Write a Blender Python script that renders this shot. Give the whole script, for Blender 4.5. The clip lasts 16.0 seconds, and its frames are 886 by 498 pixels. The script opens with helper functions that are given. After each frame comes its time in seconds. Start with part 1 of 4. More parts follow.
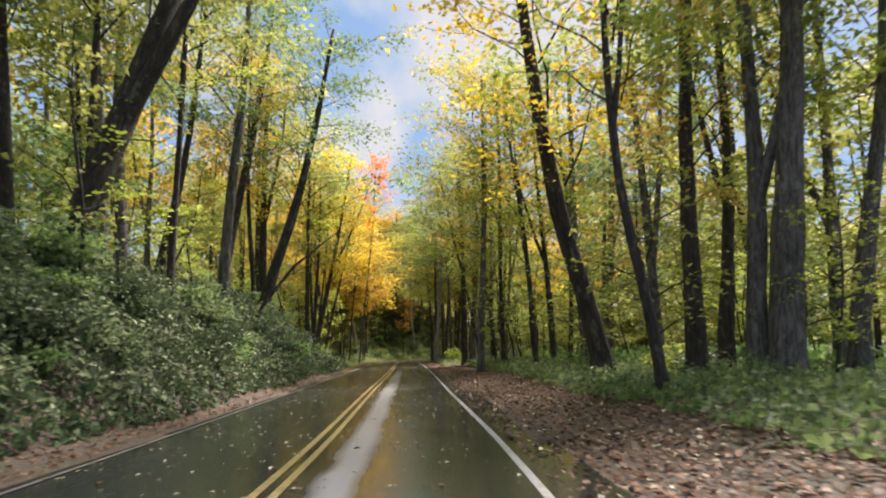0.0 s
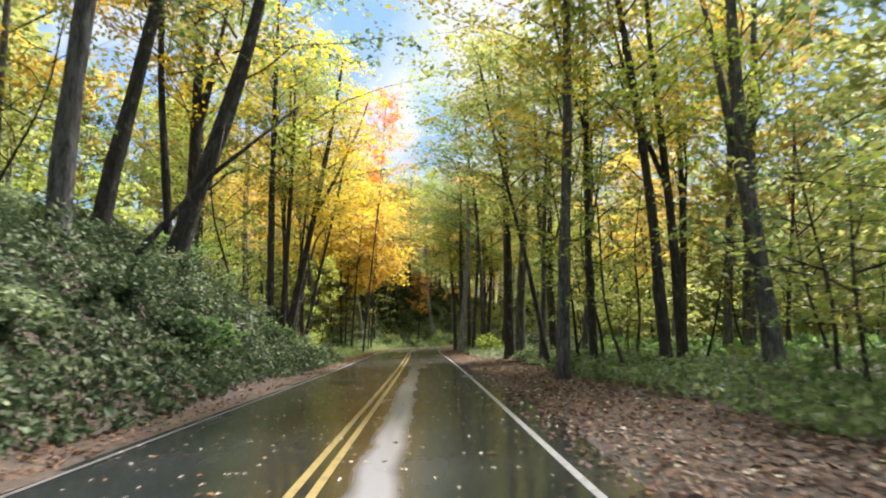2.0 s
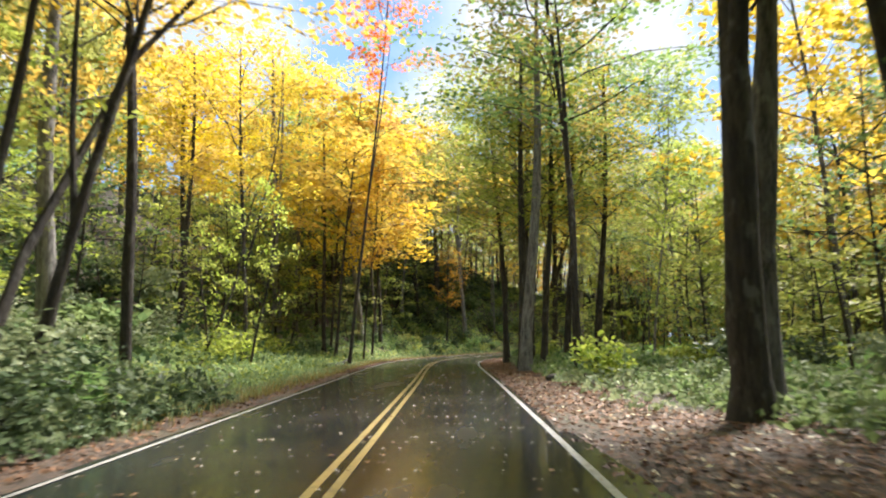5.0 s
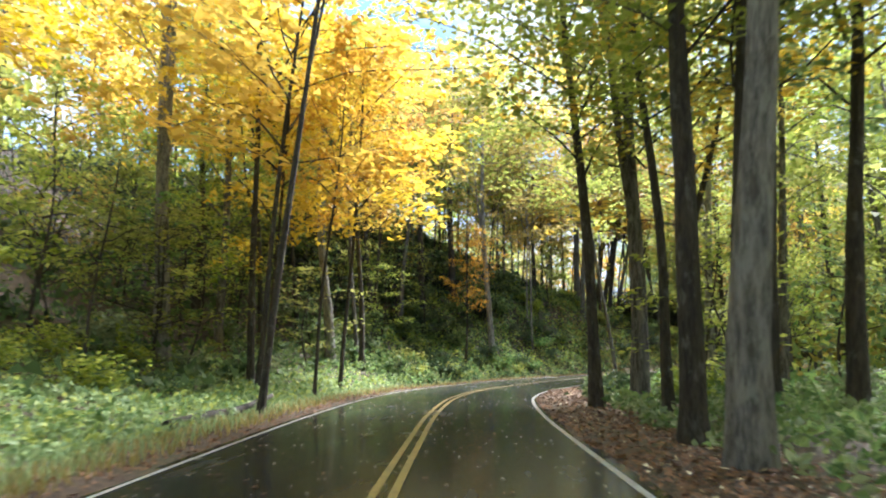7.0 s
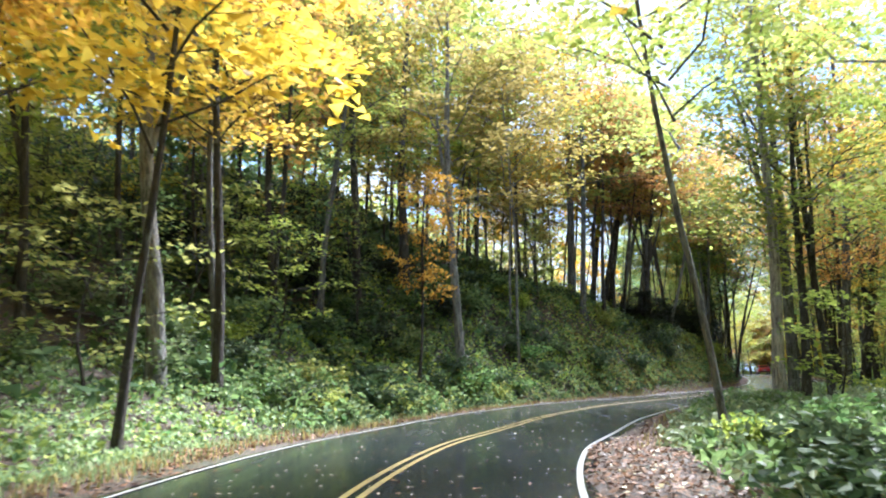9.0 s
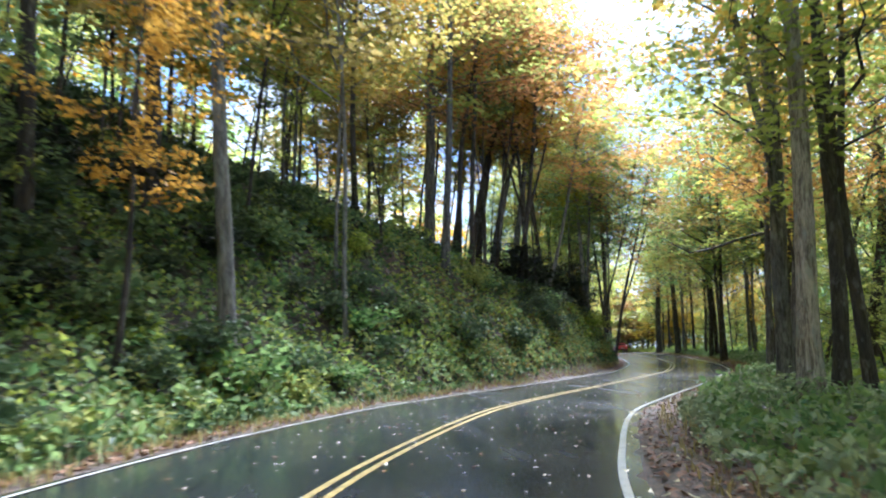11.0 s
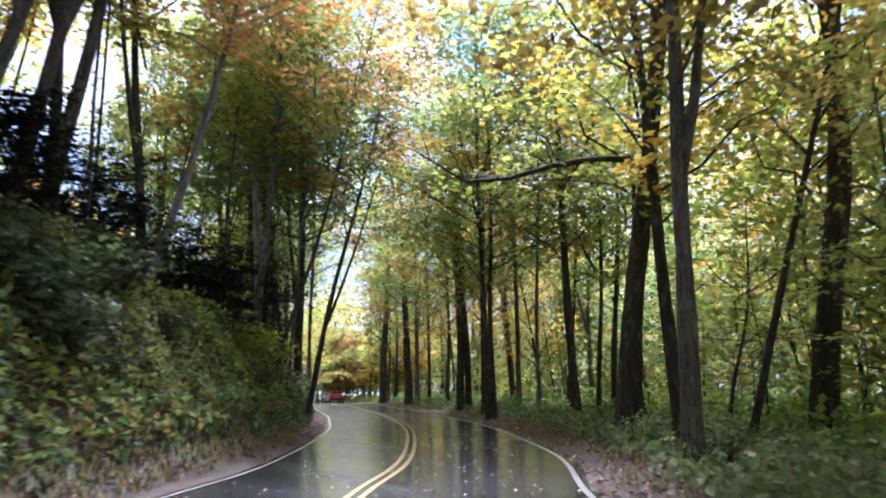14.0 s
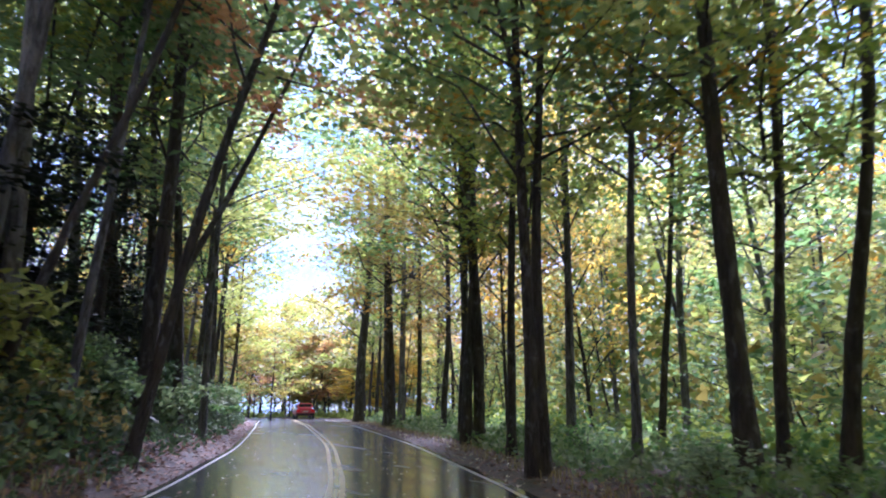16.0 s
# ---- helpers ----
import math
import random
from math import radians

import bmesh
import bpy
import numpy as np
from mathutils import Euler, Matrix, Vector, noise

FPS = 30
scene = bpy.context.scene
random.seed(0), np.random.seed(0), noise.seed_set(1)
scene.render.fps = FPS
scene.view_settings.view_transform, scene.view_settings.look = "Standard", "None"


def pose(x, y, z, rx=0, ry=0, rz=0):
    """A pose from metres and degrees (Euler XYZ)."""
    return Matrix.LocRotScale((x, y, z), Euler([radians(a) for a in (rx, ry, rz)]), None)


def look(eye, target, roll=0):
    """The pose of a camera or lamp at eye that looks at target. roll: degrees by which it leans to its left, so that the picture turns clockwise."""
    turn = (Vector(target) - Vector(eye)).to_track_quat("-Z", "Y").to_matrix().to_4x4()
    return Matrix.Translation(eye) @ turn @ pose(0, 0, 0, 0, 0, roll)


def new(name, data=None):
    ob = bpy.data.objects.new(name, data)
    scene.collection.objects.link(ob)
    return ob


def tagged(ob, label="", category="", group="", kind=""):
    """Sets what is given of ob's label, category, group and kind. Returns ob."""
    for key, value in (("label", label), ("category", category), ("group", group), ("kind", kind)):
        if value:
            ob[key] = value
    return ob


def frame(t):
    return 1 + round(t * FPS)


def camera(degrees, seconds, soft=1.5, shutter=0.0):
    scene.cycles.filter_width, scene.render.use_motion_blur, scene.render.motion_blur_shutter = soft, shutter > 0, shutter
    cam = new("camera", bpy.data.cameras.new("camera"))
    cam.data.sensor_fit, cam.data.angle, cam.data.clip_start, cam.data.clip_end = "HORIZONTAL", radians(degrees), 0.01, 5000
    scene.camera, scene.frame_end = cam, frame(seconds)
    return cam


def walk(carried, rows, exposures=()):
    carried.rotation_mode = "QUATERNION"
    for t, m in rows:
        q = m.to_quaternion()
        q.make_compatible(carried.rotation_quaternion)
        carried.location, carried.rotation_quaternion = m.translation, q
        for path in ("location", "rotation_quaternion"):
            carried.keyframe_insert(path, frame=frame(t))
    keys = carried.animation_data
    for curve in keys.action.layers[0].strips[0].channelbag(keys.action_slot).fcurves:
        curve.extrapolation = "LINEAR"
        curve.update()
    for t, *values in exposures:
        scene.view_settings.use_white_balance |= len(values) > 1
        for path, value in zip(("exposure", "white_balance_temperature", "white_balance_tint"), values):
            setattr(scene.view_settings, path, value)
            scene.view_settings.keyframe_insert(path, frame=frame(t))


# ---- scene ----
import collections

cam = camera(66.0, 16.0, soft=2.0, shutter=0.3)
PATH = [
    (0, (0.0, 0.0, 1.397), (-0.0, 1.978, 1.69), -1.87),
    (0.5, (-0.218, 4.445, 1.432), (-0.231, 6.426, 1.708), -1.75),
    (1, (-0.491, 8.9, 1.453), (-0.516, 10.883, 1.716), -1.40),
    (1.5, (-0.796, 13.515, 1.466), (-0.834, 15.499, 1.721), -1.51),
    (2, (-1.247, 18.588, 1.481), (-1.292, 20.572, 1.734), -1.39),
    (2.5, (-1.489, 23.327, 1.484), (-1.547, 25.31, 1.739), -1.48),
    (3, (-1.745, 28.028, 1.473), (-1.814, 30.01, 1.731), -1.42),
    (3.5, (-2.027, 32.983, 1.459), (-2.107, 34.965, 1.721), -1.33),
    (4, (-2.155, 37.416, 1.431), (-2.252, 39.396, 1.693), -1.29),
    (6.5, (-3.865, 63.396, 1.45), (-4.05, 65.367, 1.738), -0.38),
    (7, (-4.287, 68.664, 1.439), (-4.472, 70.63, 1.754), -0.53),
    (7.5, (-4.51, 73.831, 1.435), (-4.689, 75.793, 1.779), -0.38),
    (8, (-4.761, 78.532, 1.445), (-4.918, 80.491, 1.815), -0.57),
    (10.5, (-3.719, 95.704, 1.558), (-3.552, 97.673, 1.871), -0.94),
    (11, (-2.97, 100.402, 1.446), (-2.639, 102.352, 1.742), -1.29),
    (11.5, (-1.818, 104.644, 1.354), (-1.318, 106.557, 1.653), -1.81),
    (12, (-0.29, 108.836, 1.371), (0.373, 110.696, 1.687), -2.34),
    (12.5, (1.592, 112.692, 1.362), (2.41, 114.484, 1.708), -2.85),
    (13, (3.792, 116.493, 1.406), (4.718, 118.226, 1.777), -2.65),
    (13.5, (6.264, 120.289, 1.439), (7.264, 121.976, 1.83), -2.44),
    (14, (8.817, 124.045, 1.454), (9.863, 125.7, 1.865), -1.85),
    (14.5, (11.433, 127.875, 1.463), (12.499, 129.514, 1.888), -1.13),
    (15, (13.694, 131.439, 1.489), (14.764, 133.071, 1.924), -0.65),
    (15.5, (15.784, 134.864, 1.518), (16.846, 136.5, 1.962), -0.50),
    (16, (17.93, 138.378, 1.54), (18.968, 140.026, 1.994), -0.38),
]
EXPOSURE = [(0, 1.12, 6900, 18), (2, 1.5, 6400, 16), (4, 1.46, 6600, 15), (7, 2.14, 5850, 12), (11, 2.34, 5200, 16), (12.5, 2.42, 5200, 15), (13.5, 2.36, 5400, 26), (14.5, 2.2, 5300, 33), (15, 2.36, 5100, 39), (16, 2.48, 4900, 41)]
walk(cam, [(t, look(eye, target, roll)) for t, eye, target, roll in PATH], EXPOSURE)

# ---- daylight: a bright, thinly clouded sky and a veiled sun ahead of the road ----
SUN_UP, SUN_TURN = radians(54), radians(42)
world = bpy.data.worlds.new("sky")
scene.world = world
world.use_nodes = True
wn = world.node_tree.nodes
wl = world.node_tree.links
sky = wn.new("ShaderNodeTexSky")
sky.sky_type, sky.sun_disc = "NISHITA", False
sky.sun_elevation, sky.sun_rotation, sky.air_density, sky.dust_density = SUN_UP, SUN_TURN, 1.0, 1.0
cloud = wn.new("ShaderNodeTexNoise")
cloud.inputs["Scale"].default_value, cloud.inputs["Detail"].default_value = 5.0, 8.0
ramp = wn.new("ShaderNodeMapRange")
ramp.inputs["From Min"].default_value, ramp.inputs["From Max"].default_value = 0.42, 0.58
ramp.inputs["To Min"].default_value, ramp.inputs["To Max"].default_value = 0.0, 1.0
mixed = wn.new("ShaderNodeMix")
mixed.data_type = "RGBA"
mixed.inputs["B"].default_value = (4.0, 4.35, 4.7, 1)
veil = wn.new("ShaderNodeMix")
veil.data_type = "RGBA"
veil.inputs["Factor"].default_value = 0.8
veil.inputs["B"].default_value = (1.5, 2.75, 4.6, 1)
wl.new(wn.new("ShaderNodeTexCoord").outputs["Generated"], cloud.inputs["Vector"])
wl.new(cloud.outputs["Fac"], ramp.inputs["Value"])
wl.new(ramp.outputs["Result"], mixed.inputs["Factor"])
wl.new(sky.outputs["Color"], veil.inputs["A"])
wl.new(veil.outputs["Result"], mixed.inputs["A"])
wl.new(mixed.outputs["Result"], wn["Background"].inputs["Color"])
wn["Background"].inputs["Strength"].default_value = 0.085
sun = new("sun", bpy.data.lights.new("sun", "SUN"))
sun.data.energy, sun.data.angle, sun.data.color = 4.8, radians(16), (1.0, 0.95, 0.87)
sun.matrix_world = look((0, 0, 0), (-math.sin(SUN_TURN) * math.cos(SUN_UP), -math.cos(SUN_TURN) * math.cos(SUN_UP), -math.sin(SUN_UP)))

# ---- the road's line and the lie of the land ----
CENTRE = [(-1.2, -60), (-1.5, -20), (-1.75, 0), (-2.0, 10), (-2.75, 24), (-3.45, 38), (-4.25, 53), (-5.28, 70.6), (-5.85, 79), (-6.3, 87),
          (-6.3, 94), (-5.5, 100), (-4.1, 104.5), (-2.2, 110.2), (0.93, 116.9), (4.18, 121.6), (6.98, 125.2), (10.6, 130.0), (13.53, 134.07), (16.4, 137.9),
          (20.06, 144.15), (22.9, 149.75), (25.4, 155.7), (27.6, 161.2), (30.0, 168), (32.2, 174.5), (34.4, 181), (36.9, 189), (39.6, 197), (42.2, 205), (43.8, 213), (43.2, 222), (39, 231), (30, 240), (10, 252), (-20, 262)]


def spline(pts, step=0.5):
    """A smooth line through the points, with a point every step or so."""
    p = np.array([pts[0], *pts, pts[-1]], float)
    out = []
    for i in range(1, len(p) - 2):
        a, b, c, d = p[i - 1 : i + 3]
        for u in np.linspace(0, 1, max(int(np.linalg.norm(c - b) / step), 1), endpoint=False):
            out.append(0.5 * (2 * b + (c - a) * u + (2 * a - 5 * b + 4 * c - d) * u**2 + (3 * b - a - 3 * c + d) * u**3))
    return np.array(out)


LINE = spline(CENTRE)
WAY = np.gradient(LINE, axis=0)
WAY /= np.linalg.norm(WAY, axis=1)[:, None]
SIDE = np.stack([WAY[:, 1], -WAY[:, 0]], 1)


def by_road(x, y):
    """How far along (by the y of the centre line) and how far to the right of the road a place lies."""
    x, y = np.atleast_1d(x).astype(float), np.atleast_1d(y).astype(float)
    along, off = np.empty_like(x), np.empty_like(x)
    for k in range(0, len(x), 4000):
        q = np.stack([x[k : k + 4000], y[k : k + 4000]], 1)
        n = ((q[:, None] - LINE[None]) ** 2).sum(2).argmin(1)
        along[k : k + 4000] = LINE[n, 1] + ((q - LINE[n]) * WAY[n]).sum(1) * 0.2
        r = q - LINE[n]
        off[k : k + 4000] = np.sign((r * SIDE[n]).sum(1)) * np.hypot(r[:, 0], r[:, 1])
    return along, off


# along the road: foot of the left bank, its slope, the height where it breaks, the slope above
BANK_AT = [-30, 30, 45, 52, 60, 72, 94, 104, 112, 124, 138, 152, 170, 200]
FOOT = [4.2, 4.2, 4.1, 4.4, 4.9, 5.4, 5.6, 5.4, 5.3, 4.4, 4.0, 3.9, 3.9, 4.0]
STEEP = [1.0, 1.1, 1.25, 0.7, 0.32, 0.12, 0.14, 0.4, 0.65, 1.4, 1.6, 1.3, 0.9, 0.7]
BREAK = [3.8, 4.0, 3.8, 2.0, 1.0, 0.5, 0.6, 3.2, 4.8, 6.2, 4.0, 2.4, 1.9, 1.6]
ABOVE = [0.22, 0.25, 0.25, 0.25, 0.28, 0.36, 0.5, 0.55, 0.55, 0.5, 0.18, 0.06, 0.06, 0.1]
LEFT_EDGE = [3.1, 3.1, 3.1, 3.1, 3.15, 3.2, 3.25, 3.5, 3.6, 3.35, 3.1, 3.1, 3.1, 3.1]
RIGHT_EDGE = [2.82, 2.82, 2.82, 2.82, 2.82, 2.82, 2.85, 3.0, 3.25, 3.38, 3.38, 2.95, 2.85, 2.85]


def margin(along):
    """Asphalt outside the right edge line: wider along the straight."""
    return np.interp(along, [46, 60], [0.8, 0.25])


def right_edge(along):
    return np.interp(along, BANK_AT, RIGHT_EDGE)


def lift(y):
    """The road climbs a little past the curve."""
    return 0.012 * np.clip(np.asarray(y, float) - 136, 0, 45)


def left_edge(along):
    return np.interp(along, BANK_AT, LEFT_EDGE)


def rough(x, y, size):
    """Soft unevenness, from a few crossed waves."""
    return (np.sin(x / size + 1.3 * np.sin(y / size * 0.7)) + np.sin(y / size * 1.1 + 1.7 * np.sin(x / size * 0.6 + 2))) * 0.5


def land(x, y):
    """The ground's height."""
    along, off = by_road(x, y)
    x, y = np.atleast_1d(x), np.atleast_1d(y)
    f = lambda v: np.interp(along, BANK_AT, v)  # noqa: E731
    left = np.maximum(-off - f(FOOT), 0)
    rise = f(STEEP) * left
    brk = f(BREAK)
    run = brk / f(STEEP)
    rise = np.where(left > run, brk + f(ABOVE) * (left - run), rise)
    rise = np.minimum(rise, 16 + 0.05 * left)
    right = np.maximum(off - 4.2, 0)
    drop = np.interp(along, [-30, 100, 118, 150, 220], [0.0, 0.0, 0.01, 0.012, 0.02])
    fall = -np.minimum(drop * np.maximum(right - 1.0, 0), 6.0)
    fall = fall + np.interp(along, [-30, 85, 105], [0.25, 0.2, 0.0]) * np.clip((right - 1.2) / 2.5, 0, 1)
    rightside = fall + 0.1 * np.clip(right / 3, 0, 1) * rough(x, y, 1.9) + 0.25 * np.clip((right - 6) / 12, 0, 1) * rough(x, y, 7)
    leftside = rise + 0.12 * np.clip(left / 2, 0, 1) * rough(x, y, 1.6) + 0.35 * np.clip(left / 10, 0, 1) * rough(x, y, 6)
    z = np.where(off > 0, rightside, leftside)
    inside = np.where(off > 0, off < right_edge(along) + margin(along) + 0.15, -off < left_edge(along) + 0.5)
    return np.where(inside, -0.06, z - 0.01) + lift(along)


# ---- materials ----
class Nodes:
    """A node material with short ways to add nodes."""

    def __init__(self, name):
        self.mat = bpy.data.materials.new(name)
        self.mat.use_nodes = True
        self.tree = self.mat.node_tree
        self.bsdf = self.tree.nodes["Principled BSDF"]
        self.out = self.tree.nodes["Material Output"]

    def add(self, kind, **inputs):
        n = self.tree.nodes.new("ShaderNode" + kind)
        for k, v in inputs.items():
            self.put(n.inputs[k.replace("_", " ")], v)
        return n

    def put(self, socket, v):
        if isinstance(v, bpy.types.NodeSocket):
            self.tree.links.new(v, socket)
        else:
            socket.default_value = v

    def mix(self, fac, a, b, blend="MIX"):
        n = self.tree.nodes.new("ShaderNodeMix")
        n.data_type, n.blend_type = "RGBA", blend
        self.put(n.inputs["Factor"], fac)
        self.put(n.inputs["A"], a)
        self.put(n.inputs["B"], b)
        return n.outputs["Result"]

    def noise(self, scale, detail=4.0, where=None, rough=0.6):
        n = self.add("TexNoise", Scale=scale, Detail=detail, Roughness=rough)
        self.put(n.inputs["Vector"], where or self.place())
        return n.outputs["Fac"]

    def place(self, stretch=None):
        c = self.tree.nodes.new("ShaderNodeTexCoord").outputs["Object"]
        if stretch:
            m = self.tree.nodes.new("ShaderNodeMapping")
            m.inputs["Scale"].default_value = stretch
            self.tree.links.new(c, m.inputs["Vector"])
            c = m.outputs["Vector"]
        return c

    def span(self, v, a, b, c=0.0, d=1.0):
        n = self.add("MapRange")
        for k, u in zip(("Value", "From Min", "From Max", "To Min", "To Max"), (v, a, b, c, d)):
            self.put(n.inputs[k], u)
        return n.outputs["Result"]

    def bump(self, height, strength=0.4, distance=0.02):
        n = self.add("Bump", Strength=strength, Distance=distance)
        self.put(n.inputs["Height"], height)
        self.put(self.bsdf.inputs["Normal"], n.outputs["Normal"])

    def set(self, **inputs):
        for k, v in inputs.items():
            self.put(self.bsdf.inputs[k.replace("_", " ")], v)
        return self


def rgb(r, g, b):
    return (r, g, b, 1.0)


def leaf_material(name, dark, light, shine=0.3, passing=0.62):
    """Thin leaves that let part of the light through; each leaf and each plant has a tone of its own."""
    m = Nodes(name)
    each = m.tree.nodes.new("ShaderNodeNewGeometry").outputs["Random Per Island"]
    plant = m.tree.nodes.new("ShaderNodeObjectInfo").outputs["Random"]
    c = m.mix(m.span(each, 0.05, 0.95), dark, light)
    hsv = m.add("HueSaturation", Hue=m.span(plant, 0, 1, 0.485, 0.515), Saturation=m.span(plant, 0, 1, 0.9, 1.08), Value=m.span(plant, 0, 1, 0.85, 1.15), Color=c)
    c = hsv.outputs["Color"]
    m.set(Base_Color=c, Roughness=0.5)
    m.bsdf.inputs["Specular IOR Level"].default_value = shine
    t = m.add("BsdfTranslucent", Color=c)
    s = m.add("MixShader", Fac=passing)
    m.tree.links.new(m.bsdf.outputs["BSDF"], s.inputs[1])
    m.tree.links.new(t.outputs["BSDF"], s.inputs[2])
    m.tree.links.new(s.outputs["Shader"], m.out.inputs["Surface"])
    return m.mat


def bark_material(name, dark, light, moss=0.25, wet=0.5, lichen=0.3):
    """Fissured bark: long dark cracks between plates, wet streaks, moss and pale lichen in patches."""
    m = Nodes(name)
    broad = m.noise(9.0, 6.0, m.place((1, 1, 0.16)))
    fine = m.noise(34.0, 4.0, m.place((1, 1, 0.16)), 0.7)
    long = m.mix(0.45, broad, fine)
    c = m.mix(m.span(long, 0.42, 0.58), dark, light)
    c = m.mix(m.span(m.noise(4.5, 5.0, m.place((1, 1, 0.45))), 0.56, 0.64, 0, lichen), c, rgb(0.3, 0.31, 0.28))
    c = m.mix(m.span(m.noise(0.9, 4.0, m.place((1, 1, 0.3))), 0.42, 0.66, 0, wet), c, rgb(0.022, 0.02, 0.018))
    c = m.mix(m.span(m.noise(2.2, 3.0, m.place((1, 1, 0.5))), 0.6, 0.78, 0, moss), c, rgb(0.07, 0.085, 0.035))
    m.set(Base_Color=c, Roughness=0.8)
    m.bump(long, 1.0, 0.12)
    return m.mat


BARK = [
    bark_material("bark_dark", rgb(0.018, 0.014, 0.012), rgb(0.07, 0.056, 0.046)),
    bark_material("bark_grey", rgb(0.04, 0.038, 0.038), rgb(0.19, 0.18, 0.175), 0.2, 0.35, 0.5),
    bark_material("bark_pale", rgb(0.085, 0.08, 0.075), rgb(0.3, 0.285, 0.27), 0.15, 0.2, 0.7),
    bark_material("bark_patched", rgb(0.1, 0.08, 0.065), rgb(0.46, 0.41, 0.35), 0.1, 0.2, 0.9),
]
LEAF = {
    "green": leaf_material("leaf_green", rgb(0.1, 0.18, 0.06), rgb(0.27, 0.37, 0.13)),
    "lime": leaf_material("leaf_yellow_green", rgb(0.22, 0.28, 0.05), rgb(0.5, 0.53, 0.13)),
    "olive": leaf_material("leaf_olive", rgb(0.22, 0.19, 0.035), rgb(0.46, 0.37, 0.085)),
    "gold": leaf_material("leaf_gold", rgb(0.56, 0.38, 0.035), rgb(0.78, 0.6, 0.1)),
    "amber": leaf_material("leaf_amber", rgb(0.38, 0.2, 0.035), rgb(0.66, 0.39, 0.085)),
    "red": leaf_material("leaf_red", rgb(0.72, 0.15, 0.05), rgb(0.92, 0.34, 0.12)),
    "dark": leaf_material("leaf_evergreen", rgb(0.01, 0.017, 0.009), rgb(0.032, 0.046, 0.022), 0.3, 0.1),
    "ivy": leaf_material("leaf_ivy", rgb(0.05, 0.08, 0.04), rgb(0.135, 0.185, 0.085), 0.2, 0.25),
    "weed": leaf_material("leaf_weed", rgb(0.17, 0.24, 0.11), rgb(0.4, 0.48, 0.25), 0.3, 0.35),
    "herb": leaf_material("leaf_yellow_herb", rgb(0.25, 0.3, 0.08), rgb(0.52, 0.54, 0.18), 0.3, 0.4),
    "litter": leaf_material("leaf_litter", rgb(0.085, 0.045, 0.025), rgb(0.32, 0.18, 0.1), 0.2, 0.1),
    "straw": leaf_material("grass_straw", rgb(0.2, 0.17, 0.06), rgb(0.46, 0.37, 0.16), 0.2, 0.3),
    "fallen": leaf_material("leaf_fallen_pale", rgb(0.42, 0.36, 0.2), rgb(0.8, 0.72, 0.5), 0.5, 0.1),
}


def asphalt_material():
    """Wet asphalt: nearly a mirror in the film of water, with duller drying patches and a strip beside the middle of
    the straight whose pale colour stands in for reflected sky.
    """
    m = Nodes("wet_asphalt")
    grain = m.noise(140.0, 3.0)
    patch = m.noise(0.35, 5.0)
    long = m.noise(1.0, 4.0, m.place((1.4, 0.06, 1)))
    lane = m.tree.nodes.new("ShaderNodeAttribute")
    lane.attribute_name = "across"
    side = m.add("Math")
    side.operation = "ADD"
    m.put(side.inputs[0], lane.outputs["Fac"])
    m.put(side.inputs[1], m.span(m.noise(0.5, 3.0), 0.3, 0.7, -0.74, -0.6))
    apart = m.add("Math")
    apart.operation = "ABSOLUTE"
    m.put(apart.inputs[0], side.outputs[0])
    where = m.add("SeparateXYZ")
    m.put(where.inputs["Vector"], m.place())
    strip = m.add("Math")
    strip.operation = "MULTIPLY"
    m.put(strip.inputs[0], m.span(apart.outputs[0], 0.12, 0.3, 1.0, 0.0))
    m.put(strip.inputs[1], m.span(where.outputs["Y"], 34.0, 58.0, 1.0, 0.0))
    sky_streak = strip.outputs[0]
    c = m.mix(m.span(grain, 0.3, 0.75), rgb(0.006, 0.008, 0.012), rgb(0.02, 0.024, 0.031))
    c = m.mix(m.span(patch, 0.45, 0.7, 0, 0.5), c, rgb(0.026, 0.028, 0.03))
    # sky reflection painted into the base colour as a pale blue-grey streak
    c = m.mix(m.span(sky_streak, 0, 1, 0, 0.85), c, rgb(0.27, 0.28, 0.31))
    dull = m.span(m.mix(0.5, patch, long), 0.35, 0.65, 0.16, 0.3)
    m.set(Base_Color=c, Roughness=m.mix(sky_streak, dull, rgb(0.42, 0.42, 0.42)), Coat_Weight=m.span(long, 0.35, 0.65, 0.35, 0.1), Coat_Roughness=m.span(patch, 0.35, 0.7, 0.06, 0.14))
    m.put(m.bsdf.inputs["Specular IOR Level"], m.span(sky_streak, 0, 1, 0.55, 1.0))
    m.bump(m.mix(0.25, m.noise(9.0, 2.0), grain), 0.15, 0.004)
    return m.mat


def paint_material(name, colour, rubbed_to=None):
    """Road paint worn to the asphalt in places; more so up to a distance along the road, where one is given."""
    m = Nodes(name)
    worn = m.noise(6.0, 6.0)
    c = m.mix(m.span(worn, 0.48, 0.72, 0.05, 0.75), colour, rgb(0.05, 0.05, 0.05))
    if rubbed_to:
        where = m.add("SeparateXYZ")
        m.put(where.inputs["Vector"], m.place())
        c = m.mix(m.span(where.outputs["Y"], rubbed_to - 8, rubbed_to + 12, 0.72, 0.0), c, rgb(0.06, 0.055, 0.05))
    m.set(Base_Color=c, Roughness=0.3)
    m.bump(m.noise(120.0, 2.0), 0.2, 0.003)
    return m.mat


